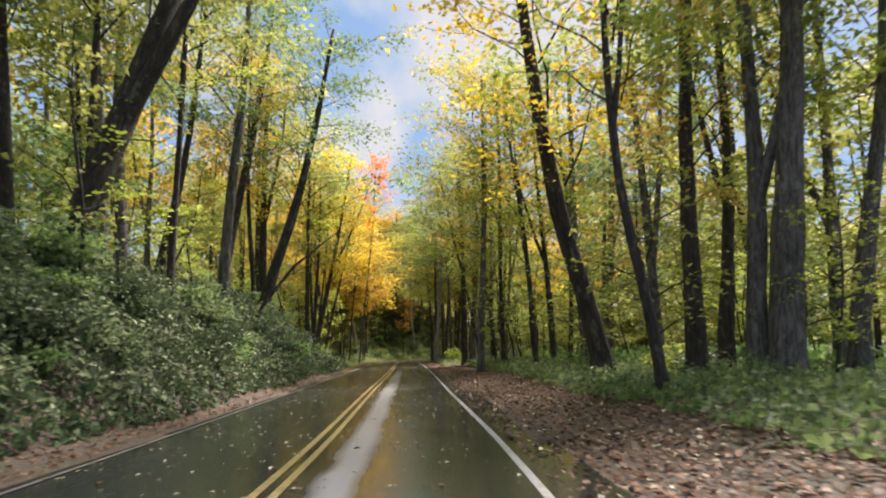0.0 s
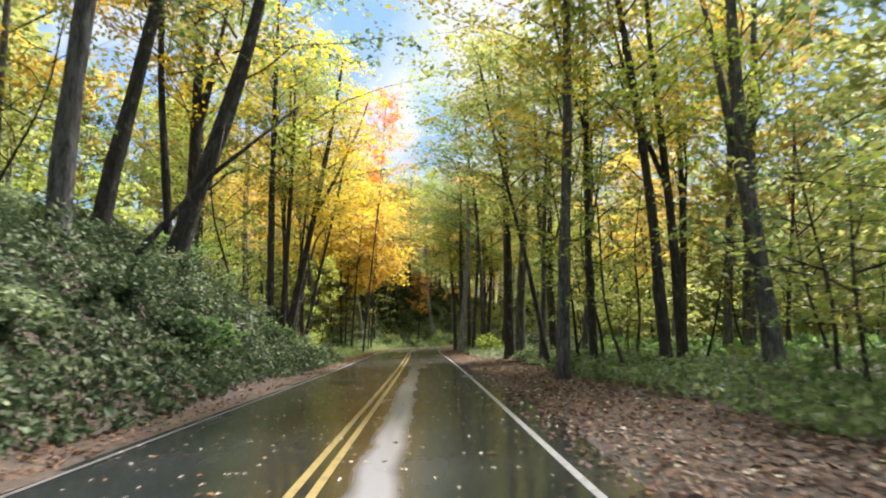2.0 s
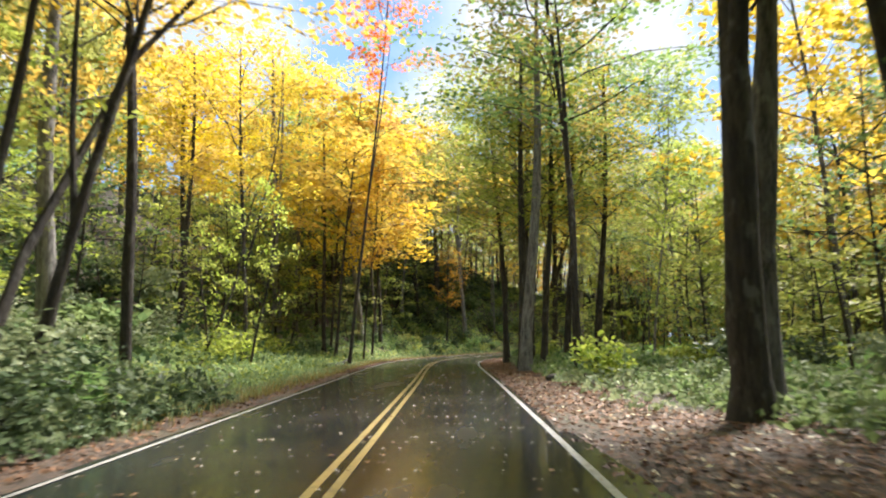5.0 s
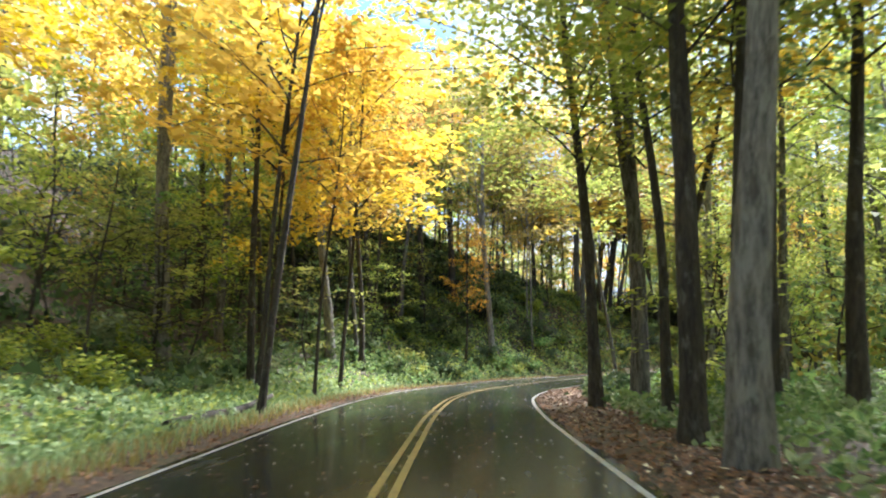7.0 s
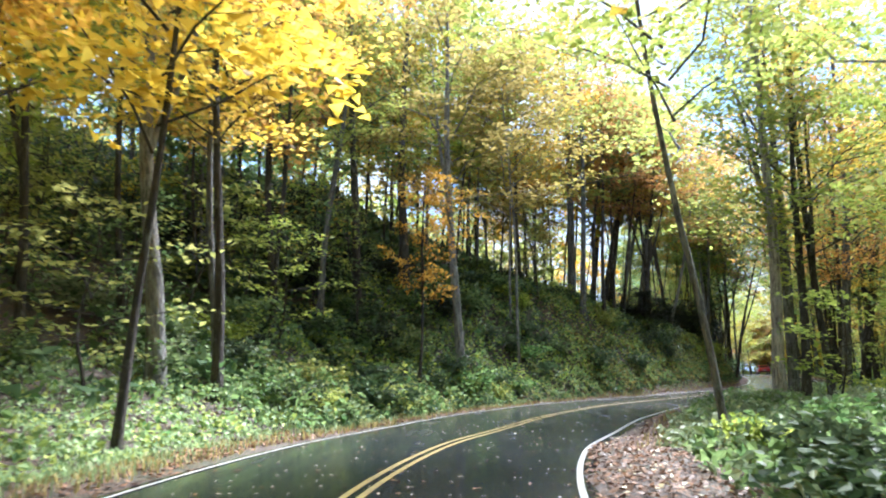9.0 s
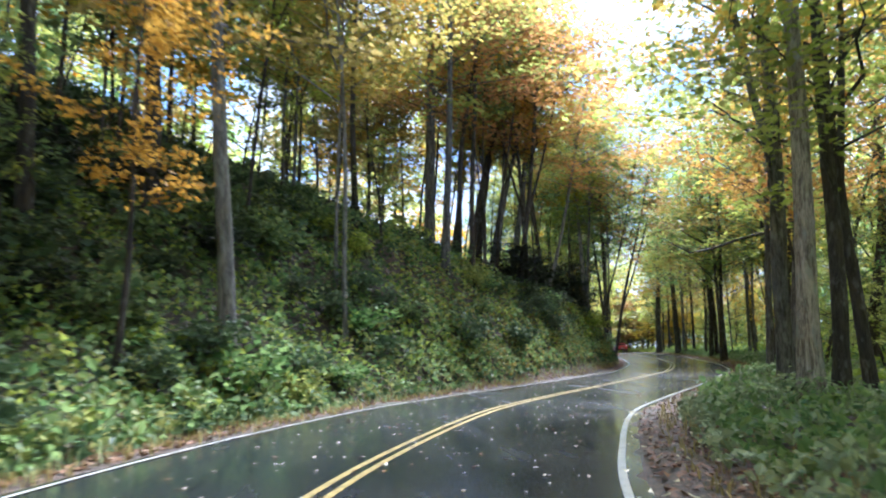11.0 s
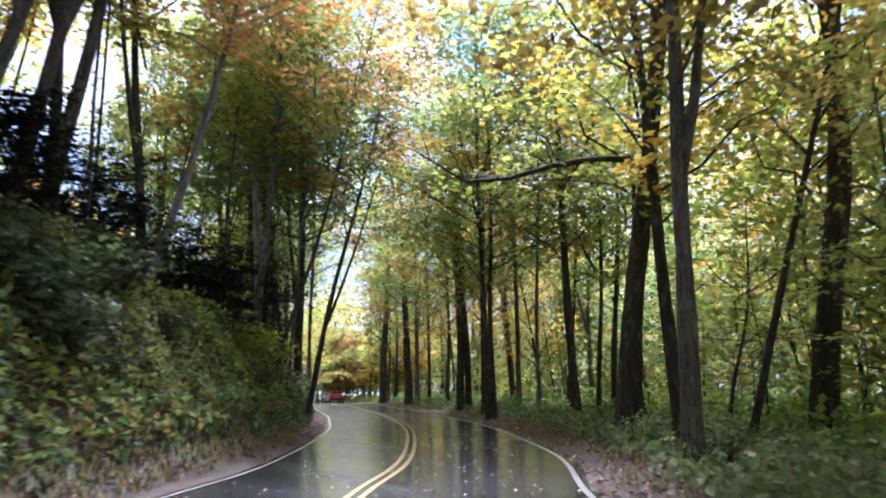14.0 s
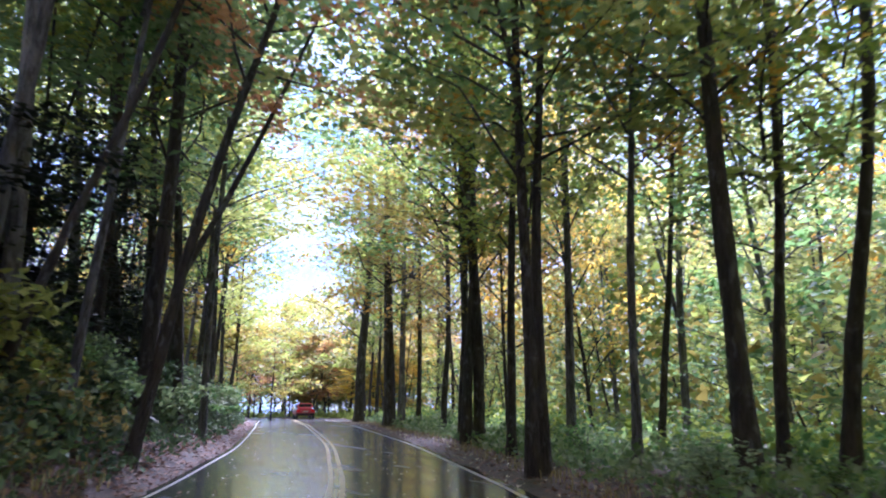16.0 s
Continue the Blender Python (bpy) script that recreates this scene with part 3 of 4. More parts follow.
ROW_3 = [
    (12.1, 53.4, 0.25, 0.06, -0.03, 1),
    (-10.7, 55.3, 0.22, 0.18, 0.06, 0),
    (3.8, 56.5, 0.20, 0.02, -0.00, 0),
    (-10.9, 56.7, 0.13, 0.01, 0.00, 0),
    (-10.9, 57.2, 0.10, 0.09, 0.03, 0),
    (4.1, 57.9, 0.21, -0.04, 0.01, 0),
    (-10.5, 58.4, 0.12, 0.19, 0.05, 0),
    (1.6, 58.9, 0.32, -0.01, 0.00, 0),
    (4.9, 60.1, 0.18, 0.07, -0.02, 0),
    (2.3, 60.2, 0.29, 0.03, -0.01, 1),
    (-20.1, 67.5, 0.30, -0.03, -0.01, 0),
    (-1.2, 78.2, 0.28, 0.06, -0.01, 2),
    (-1.2, 80.9, 0.23, 0.02, -0.01, 0),
    (-0.1, 82.0, 0.18, 0.05, -0.02, 0),
    (-0.4, 86.3, 0.14, -0.02, 0.0, 0),
    (-14.7, 80.2, 0.11, -0.03, -0.02, 0),
    (5.4, 82.4, 0.07, 0.08, -0.04, 2),
    (2.8, 83.7, 0.21, 0.06, -0.02, 0),
]
ROW_4 = [
    (-19.9, 84.1, 0.18, 0.01, 0.01, 0),
    (1.3, 84.2, 0.20, 0.04, -0.01, 0),
    (-21.1, 87.2, 0.20, -0.02, -0.02, 0),
    (-1.8, 89.1, 0.20, -0.03, 0.01, 0),
    (-0.4, 90.1, 0.27, 0.04, -0.02, 1),
    (1.2, 90.3, 0.18, 0.01, -0.01, 0),
    (3.9, 90.4, 0.15, 0.05, -0.02, 1),
    (-17.5, 93.9, 0.32, -0.03, -0.01, 2),
    (3.7, 97.1, 0.19, 0.03, -0.01, 2),
    (0.6, 100.9, 0.09, -0.07, 0.02, 1),
    (-17.3, 103.8, 0.15, -0.02, -0.01, 0),
    (-20.9, 103.8, 0.23, 0.00, 0.00, 0),
    (-13.7, 104.5, 0.26, -0.03, -0.01, 2),
    (-12.1, 104.9, 0.16, -0.01, -0.00, 0),
    (-12.7, 106.4, 0.13, -0.04, -0.01, 1),
]
ROW_5 = [
    (-16.6, 107.9, 0.14, -0.05, -0.02, 0),
    (7.3, 113.9, 0.27, 0.02, -0.02, 3),
    (8.7, 114.7, 0.2, 0.05, -0.02, 0),
    (10.1, 115.4, 0.17, -0.02, 0.02, 0),
    (-13.9, 115.9, 0.21, -0.01, -0.00, 0),
    (-11.8, 115.9, 0.17, 0.09, 0.01, 1),
    (9.7, 118.0, 0.25, -0.00, 0.00, 1),
    (-5.5, 118.6, 0.24, -0.02, -0.00, 2),
    (-10.5, 118.7, 0.24, -0.03, -0.01, 0),
    (-2.4, 123.6, 0.09, -0.03, -0.00, 2),
    (15.2, 124.9, 0.10, 0.04, -0.04, 0),
    (-2.7, 126.0, 0.07, 0.01, -0.00, 2),
    (16.3, 126.3, 0.30, 0.05, -0.03, 1),
    (2.6, 132.5, 0.21, 0.02, -0.00, 1),
    (26.6, 134.2, 0.36, 0.05, -0.09, 0),
]
ROW_6 = [
    (19.2, 132.4, 0.2, 0.05, -0.03, 1),
    (23.9, 134.5, 0.10, 0.18, -0.24, 0),
    (23.6, 136.2, 0.21, -0.02, 0.02, 0),
    (4.0, 136.9, 0.18, 0.11, -0.01, 0),
    (2.6, 137.7, 0.33, 0.01, -0.00, 1),
    (23.8, 138.3, 0.36, 0.11, -0.07, 0),
    (8.4, 140.4, 0.19, 0.12, -0.03, 0),
    (7.0, 142.7, 0.20, 0.23, -0.02, 1),
    (5.8, 143.0, 0.25, 0.15, -0.03, 0),
    (6.4, 143.5, 0.22, 0.11, -0.02, 0),
    (6.7, 144.0, 0.14, 0.09, -0.02, 0),
    (9.0, 144.5, 0.25, 0.10, -0.03, 1),
    (31.2, 145.5, 0.17, 0.05, -0.09, 0),
    (29.1, 146.1, 0.22, 0.00, -0.00, 0),
    (11.9, 146.4, 0.15, 0.24, -0.06, 2),
]
ROW_7 = [
    (12.0, 146.5, 0.17, -0.03, 0.00, 0),
    (30.9, 146.6, 0.12, 0.03, -0.04, 0),
    (33.6, 148.3, 0.16, 0.03, -0.05, 0),
    (29.7, 149.2, 0.11, 0.03, -0.02, 1),
    (27.1, 149.6, 0.15, 0.01, -0.01, 0),
    (27.5, 149.7, 0.13, 0.01, -0.01, 0),
    (5.8, 150.3, 0.29, 0.10, -0.02, 0),
    (17.8, 151.5, 0.09, 0.26, -0.06, 0),
    (17.3, 152.4, 0.16, 0.05, -0.01, 1),
    (18.9, 152.8, 0.10, 0.07, -0.01, 1),
    (35.0, 153.1, 0.12, 0.06, -0.07, 0),
    (17.8, 153.5, 0.18, -0.02, 0.00, 2),
    (29.8, 153.8, 0.14, 0.03, -0.02, 0),
    (20.2, 153.9, 0.14, 0.20, -0.09, 0),
    (20.8, 156.9, 0.22, 0.01, -0.00, 0),
]
ROW_8 = [
    (32.4, 159.0, 0.22, -0.01, 0.00, 0),
    (31.9, 159.1, 0.21, 0.01, -0.01, 0),
    (22.4, 160.5, 0.16, -0.06, 0.01, 0),
    (23.6, 162.4, 0.13, 0.01, -0.00, 1),
    (37.9, 174.8, 0.22, -0.00, 0.00, 1),
    (37.4, 175.4, 0.35, -0.01, 0.01, 0),
    (41.0, 187.2, 0.42, 0.02, -0.01, 0),
]
BLOCKS = [ROW_1, ROW_2, ROW_3, ROW_4, ROW_5, ROW_6, ROW_7, ROW_8]

# ---- trees along the road ----
def tone_at(x, y, off, rng):
    """Which autumn colour the trees of a stretch have."""
    u = rng.random()
    if off < 0:
        if y < 66:
            return "lime" if u < 0.7 else "green" if u < 0.82 else "gold"
        if y < 116 and off > -26:
            return "gold" if u < 0.55 else "lime"
        if y < 116:
            return "lime" if u < 0.6 else "gold" if u < 0.75 else "green"
        if y < 150:
            return "amber" if u < 0.3 else "olive" if u < 0.72 else "lime" if u < 0.92 else "green"
        return "olive" if u < 0.4 else "green" if u < 0.6 else "amber" if u < 0.72 else "lime"
    if y < 118:
        return "lime" if u < 0.68 else "gold" if u < 0.88 else "green"
    return "lime" if u < 0.38 else "olive" if u < 0.7 else "green" if u < 0.8 else "gold" if u < 0.88 else "amber"


rng = np.random.default_rng(5)
STOOD = []
for row in (r for block in BLOCKS for r in block):
    x, y, radius, lx, ly, bark = row
    off = float(by_road(x, y)[1][0])
    tall = 13.5 + 18 * min(radius, 0.45) + rng.uniform(-2, 2)
    wide = rng.uniform(0.8, 1.0) * (0.62 + 0.9 * min(radius, 0.4)) * float(np.interp(y, [70, 85, 120, 200], [1.0, 1.2, 1.25, 1.3]))
    clear = tall * rng.uniform(0.28, 0.42) if abs(off) > 7.5 else max(tall * 0.38, 6.5)
    if off < 0 and 66 < y < 117:
        clear = max(clear, 7.0)
    if abs(off) < 9:
        wide *= 1.3
    if y > 117:
        tall, wide, clear = tall + 2, wide * 1.1, rng.uniform(5.0, 6.6) if off > 0 else max(clear, 8.0)
    tone = tone_at(x, y, off, rng)
    if off < 0 and y > 155:
        clear, wide, tone = rng.uniform(6.0, 8.0), wide * 1.15, str(rng.choice(["green", "olive", "lime"]))
    if abs(x + 1.2) < 0.6 and abs(y - 78.2) < 1:
        tone, clear, wide = "olive", 10.0, 1.2
    tree(x, y, radius, lx, ly, bark, tone, tall, clear, wide, "close" if abs(off) < 12 else "near")
    STOOD.append((x, y))
# the amber and gold ones that close the straight, and the small orange one by the pale pole of a tree
for x, y, radius, lx, ly, bark, tone, tall, clear, reach in ((-11.4, 93.5, 0.07, 0.08, 0.0, 0, "amber", 14, 6, 0.55), (-11.8, 99.0, 0.1, 0.06, 0.0, 0, "gold", 17, 6, 1.2), (-14.5, 97.0, 0.1, 0.06, 0.0, 0, "gold", 16, 4, 0.7),
                                                             (-7.2, 115.2, 0.08, 0.05, 0, 0, "amber", 9, 3.5, 0.4),
                                                             (-11.0, 87.0, 0.1, 0.1, 0, 0, "red", 26, 16.5, 0.62), (-13.0, 92.0, 0.11, 0.1, -0.02, 0, "gold", 18, 7.5, 1.35)):
    tree(x, y, radius, lx, ly, bark, tone, tall, clear, reach)
    STOOD.append((x, y))


def scatter(rng, n, y0, y1, near, far, gap, sides=(-1, 1)):
    """Places in the wood beside the road, not too close to one another."""
    out, tries = [], 0
    while len(out) < n and tries < 40 * n:
        tries += 1
        i = int(np.abs(LINE[:, 1] - rng.uniform(y0, y1)).argmin())
        x, y = LINE[i] + SIDE[i] * rng.choice(sides) * (near + (far - near) * rng.random() ** 1.3)
        o = float(by_road(x, y)[1][0])
        if near > 7.5 and o < -9 and 134 < y < 200 and x > 8 and rng.random() < 0.9:
            continue
        if abs(o) < near or (y > 186 and abs(x - 33.4 - 0.335 * (y - 185.4)) < 2.5) or min((x - a) ** 2 + (y - b) ** 2 for a, b in STOOD[-600:]) < gap**2:
            continue
        STOOD.append((x, y))
        out.append((x, y, o))
    return out


# the wood behind, on both sides
for x, y, o in scatter(rng, 108, 10, 235, 11, 44, 2.7):
    radius = rng.choice([0.09, 0.12, 0.16, 0.22, 0.3])
    tall = 12 + 26 * radius + rng.uniform(-2, 4)
    tree(x, y, radius, rng.normal(0, 0.05), rng.normal(0, 0.05), int(rng.choice([0, 0, 1, 1, 2])), tone_at(x, y, o, rng), tall, tall * rng.uniform(0.1, 0.35), rng.uniform(0.8, 1.2), "close" if abs(o) < 14 else "near" if abs(o) < 22 else "far", "trees of the wood")
for x, y, o in scatter(rng, 30, 150, 236, 6.5, 14, 2.4):
    radius = rng.choice([0.08, 0.12, 0.16, 0.22])
    tall = 14 + 26 * radius + rng.uniform(-2, 4)
    tree(x, y, radius, rng.normal(0, 0.06), rng.normal(0, 0.06), int(rng.choice([0, 0, 1])), tone_at(x, y, o, rng), tall, tall * rng.uniform(0.15, 0.35), rng.uniform(0.8, 1.1), "close" if y < 172 else "near" if y < 195 else "far", "trees of the wood")
for x, y, o in scatter(rng, 18, 128, 205, 15, 30, 2.4, (1,)):
    tree(x, y, rng.choice([0.08, 0.1, 0.13]), rng.normal(0, 0.05), rng.normal(0, 0.05), int(rng.choice([0, 0, 1])), str(rng.choice(["lime", "gold", "olive", "lime", "green", "lime"])), rng.uniform(13, 19), rng.uniform(1.5, 5), rng.uniform(0.9, 1.2), "near", "trees of the wood")
# low trees where the road turns out of sight
for x, y, tone, tall in ((35, 199, "lime", 8), (40, 205, "olive", 9), (44, 212, "lime", 12), (48, 222, "olive", 14), (52, 236, "lime", 16), (42, 219, "amber", 10), (46, 230, "green", 12)):
    tree(x, y, 0.09, rng.normal(0, 0.05), rng.normal(0, 0.05), 0, tone, tall, tall * 0.15, 0.9, "near", "trees of the wood")
# the wood that closes the road's far end, past its last bend
end = np.random.default_rng(404)
for n in range(64):
    x, y = (end.uniform(45, 70), end.uniform(208, 250)) if n < 40 else (end.uniform(22, 38), end.uniform(200, 226))
    o = float(by_road(x, y)[1][0])
    if abs(o) < 4.8 or abs(o) < 9 and y < 214:
        continue
    tall = end.uniform(7, 15)
    tree(x, y, end.choice([0.1, 0.14, 0.2]), end.normal(0, 0.06), end.normal(0, 0.06), 0, str(end.choice(["lime", "green", "lime", "olive", "gold", "amber"])), tall, tall * end.uniform(0.05, 0.3), end.uniform(0.9, 1.2), "far", "trees at the far bend")
# young trees under them
for x, y, o in scatter(rng, 120, 14, 190, 6.8, 16, 1.6):
    tall = rng.uniform(3.5, 8)
    if y > 100 and abs(o) < 8.5:
        continue
    if o < 0 and 64 < y < 120 and rng.random() < 0.2:
        continue
    tone = tone_at(x, y, o, rng)
    tree(x, y, 0.02 + 0.006 * tall, rng.normal(0, 0.12), rng.normal(0, 0.12), 0, "lime" if tone in ("olive", "amber", "gold") else tone, tall, tall * rng.uniform(0.15, 0.35), rng.uniform(0.5, 1.0), "young", "young trees under the wood")
for x, y, o in scatter(rng, 135, 20, 240, 14, 44, 2.0):
    tall = rng.uniform(4, 9)
    tone = tone_at(x, y, o, rng)
    tree(x, y, 0.02 + 0.006 * tall, rng.normal(0, 0.12), rng.normal(0, 0.12), 0, "lime" if tone in ("olive", "amber", "gold") else tone, tall, tall * rng.uniform(0.08, 0.25), rng.uniform(0.8, 1.4), "young" if abs(o) < 18 else "young_far", "young trees under the wood")
for x, y, o in scatter(rng, 16, 68, 116, 12, 26, 1.7, (-1,)) + scatter(rng, 55, 118, 215, 11, 32, 1.8, (1,)):
    tall = rng.uniform(3.5, 9)
    tree(x, y, 0.02 + 0.006 * tall, rng.normal(0, 0.12), rng.normal(0, 0.12), 0, str(rng.choice(["lime", "lime", "green"])), tall, tall * rng.uniform(0.1, 0.3), rng.uniform(0.7, 1.2), "young", "young trees under the wood")
# thin dark poles that lean out over the spur, and boughs that close the sky over the second bend
for x, y, o in scatter(rng, 26, 132, 170, 7.0, 17, 1.0, (-1,)):
    radius = rng.uniform(0.05, 0.12)
    tree(x, y, radius, rng.uniform(0.0, 0.2), rng.uniform(-0.08, 0.1), 0, str(rng.choice(["olive", "green", "lime", "amber"])), rng.uniform(14, 18), rng.uniform(9, 11.5), rng.uniform(0.4, 0.6), "far", "poles on the spur")
for along, off, tone, tall, clear, reach in ((170, 6.2, "olive", 20, 5.5, 1.3),
                                          (124, -10.0, "amber", 17, 6, 1.2), (168, -6.5, "lime", 18, 6, 1.3), (161, -6.2, "green", 19, 8, 1.6), (176, -5.6, "olive", 17, 8, 1.4), (183, 6.0, "lime", 18, 8, 1.3), (28, -8.2, "lime", 20, 8, 1.2), (44, 7.4, "lime", 20, 8, 1.3), (95, -8.5, "gold", 21, 9, 1.3), (9, -9.5, "green", 17, 7, 1.2), (15, -8.6, "lime", 18, 7, 1.3), (23, -9.2, "green", 18, 7, 1.3), 
                                          (157, -6.6, "green", 20, 8.5, 1.1), 
                                          (64, -6.8, "gold", 19, 8.5, 1.2), (73, 6.0, "green", 20, 8.5, 1.3), (163, 5.2, "lime", 18, 6.5, 1.25), (131, -8.2, "amber", 18, 7.5, 1.3), (137, -7.8, "olive", 19, 8, 1.3), (165, -5.8, "green", 20, 6.5, 1.1), (172, -5.8, "green", 18, 5, 1.1), (179, -5.8, "lime", 17, 4.5, 1.1), (186, -5.6, "lime", 16, 4, 1.1), (193, -5.4, "olive", 15, 4, 1.0), (177, 6.4, "lime", 20, 6, 1.2), (190, 6.0, "green", 17, 5, 1.1), (200, 6.4, "lime", 16, 4, 1.1)):
    i = int(np.abs(LINE[:, 1] - along).argmin())
    x, y = LINE[i] + SIDE[i] * off
    tree(x, y, 0.16, rng.normal(0, 0.03), rng.normal(0, 0.03), 0, tone, tall, clear, reach, "close", "trees arching over the road")
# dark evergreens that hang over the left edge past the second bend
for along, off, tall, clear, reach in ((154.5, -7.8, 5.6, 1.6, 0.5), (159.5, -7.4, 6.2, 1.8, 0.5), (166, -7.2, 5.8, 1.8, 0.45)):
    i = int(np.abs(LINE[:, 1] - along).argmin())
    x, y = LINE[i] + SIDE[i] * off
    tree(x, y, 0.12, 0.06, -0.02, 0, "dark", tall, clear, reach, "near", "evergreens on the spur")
# the hillside above the first bend: slender trees and broad dark shrubs
hill = np.random.default_rng(77)
for n in range(26):
    x, y = hill.uniform(-30, -6), hill.uniform(116, 146)
    o = float(by_road(x, y)[1][0])
    if o > -11:
        continue
    tall = hill.uniform(11, 17)
    tree(x, y, hill.uniform(0.07, 0.14), hill.normal(0, 0.06), hill.normal(0, 0.06), int(hill.choice([0, 1])), str(hill.choice(["olive", "lime", "amber", "green"])), tall, tall * hill.uniform(0.25, 0.5), hill.uniform(0.7, 1.0), "far", "trees of the wood")
for n in range(34):
    x, y = hill.uniform(-30, -10), hill.uniform(90, 120)
    if float(by_road(x, y)[1][0]) < -9:
        tall = hill.uniform(4, 8.5)
        tree(x, y, 0.02 + 0.006 * tall, hill.normal(0, 0.1), hill.normal(0, 0.1), 0, str(hill.choice(["lime", "lime", "gold", "green"])), tall, tall * hill.uniform(0.15, 0.3), hill.uniform(0.8, 1.2), "young", "young trees under the wood")
for n in range(16):
    x, y = hill.uniform(-7, 7), hill.uniform(129, 150)
    if float(by_road(x, y)[1][0]) < -9:
        tall = hill.uniform(12, 17)
        tree(x, y, hill.uniform(0.07, 0.13), hill.normal(0.03, 0.05), hill.normal(0, 0.05), int(hill.choice([0, 1])), str(hill.choice(["olive", "amber", "lime", "olive"])), tall, hill.uniform(5, 7), hill.uniform(0.75, 1.0), "near", "trees of the wood")
for n in range(3):
    tree(hill.uniform(-30, -15), hill.uniform(88, 116), hill.uniform(0.07, 0.12), hill.normal(0, 0.05), hill.normal(0, 0.05), 0, "gold", hill.uniform(13, 17), hill.uniform(5, 7), hill.uniform(0.8, 1.1), "far", "trees of the wood")
for n in range(14):
    x, y = hill.uniform(-22, 1), hill.uniform(112, 136)
    if float(by_road(x, y)[1][0]) < -10:
        tall = hill.uniform(15, 21)
        tree(x, y, hill.uniform(0.08, 0.15), hill.normal(0, 0.04), hill.normal(0, 0.04), int(hill.choice([0, 1])), str(hill.choice(["gold", "lime", "lime", "amber", "olive"])), tall, tall * hill.uniform(0.3, 0.45), hill.uniform(0.8, 1.1), "near", "trees of the wood")
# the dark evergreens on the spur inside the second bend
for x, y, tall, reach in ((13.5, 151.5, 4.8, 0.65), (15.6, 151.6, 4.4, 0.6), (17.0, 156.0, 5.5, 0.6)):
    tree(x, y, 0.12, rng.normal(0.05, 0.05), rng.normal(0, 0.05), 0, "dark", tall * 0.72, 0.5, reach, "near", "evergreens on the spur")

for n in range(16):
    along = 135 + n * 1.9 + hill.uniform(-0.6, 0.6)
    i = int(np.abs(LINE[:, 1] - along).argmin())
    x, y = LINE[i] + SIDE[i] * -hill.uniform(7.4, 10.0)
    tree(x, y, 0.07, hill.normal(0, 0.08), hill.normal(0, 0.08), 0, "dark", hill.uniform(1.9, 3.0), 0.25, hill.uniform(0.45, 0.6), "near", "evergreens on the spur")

# the trees deep in the wood, joined by bark and by leaf colour
for bark, heap in FAR_WOOD.items():
    v, f = join(heap)
    tagged(new("deep_wood_trunks", mesh_of("deep_wood_trunks", v, f, BARK[bark], True)), f"{BARK_WORDS[bark]} trunks and boughs deep in the wood", "trees", kind="stuff")
for tone, heap in FAR_LEAF.items():
    v, f = join(heap)
    tagged(new("deep_wood_crowns", mesh_of("deep_wood_crowns", v, f, LEAF[tone])), f"{TONE_WORDS[tone]} crowns of trees deep in the wood", "trees", kind="stuff")

# ---- undergrowth ----
def place_by(along, off):
    i = int(np.abs(LINE[:, 1] - along).argmin())
    return LINE[i] + SIDE[i] * off


for y0, y1, o0, o1, n, wide, tones, kind in (
    (4, 62, -11, -4.9, 90, (1.0, 2.1), ("ivy", "green", "ivy", "weed"), "fine"),
    (6, 62, -10, -4.9, 45, (0.8, 1.6), ("ivy", "ivy", "green"), "broad"),
    (60, 104, -14, -8, 36, (1.2, 2.6), ("weed", "weed", "green", "lime"), "fine"),
    (70, 106, -30, -11, 16, (2.0, 3.6), ("green", "lime", "ivy", "weed"), "broad"),
    (104, 150, -11.5, -5.0, 120, (0.9, 2.0), ("ivy", "green", "ivy", "lime", "ivy", "ivy"), "broad"),
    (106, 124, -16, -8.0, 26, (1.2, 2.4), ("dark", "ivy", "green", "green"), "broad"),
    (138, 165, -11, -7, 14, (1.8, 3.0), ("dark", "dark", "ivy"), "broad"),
    (150, 166, -8, -4.4, 14, (0.9, 1.7), ("ivy", "green", "ivy"), "broad"),
    (162, 186, -7, -4.5, 20, (1.3, 2.2), ("ivy", "green", "weed"), "broad"),
    (8, 64, 8.5, 16, 14, (0.9, 2.0), ("weed", "lime", "green"), "fine"),
    (62, 104, 5.4, 14, 20, (0.8, 1.7), ("green", "ivy", "weed", "lime"), "broad"),
    (104, 180, 5.4, 12, 40, (0.7, 1.5), ("weed", "green", "weed"), "fine"),
):
    for _ in range(n):
        x, y = place_by(rng.uniform(y0, y1), rng.uniform(o0, o1))
        w = rng.uniform(*wide)
        bush(x, y, w, w * rng.uniform(0.5, 0.85), str(rng.choice(tones)), kind)

for n in range(22):
    x, y = hill.uniform(-24, -9), hill.uniform(113, 131)
    if float(by_road(x, y)[1][0]) < -8.5:
        w = hill.uniform(2.2, 3.6)
        bush(x, y, w, w * hill.uniform(0.55, 0.8), str(hill.choice(["ivy", "ivy", "dark", "green"])), "broad")

for tone, heap in FAR_BUSHES.items():
    base, fs = 0, []
    for lv, lf in heap:
        fs.append(lf + base)
        base += len(lv)
    tagged(new("wood_shrubs", mesh_of("wood_shrubs", np.concatenate([lv for lv, _ in heap]), np.concatenate(fs), LEAF[tone])), f"{BUSH_WORDS[tone]} shrubs growing together under the trees", "shrubs", kind="stuff")

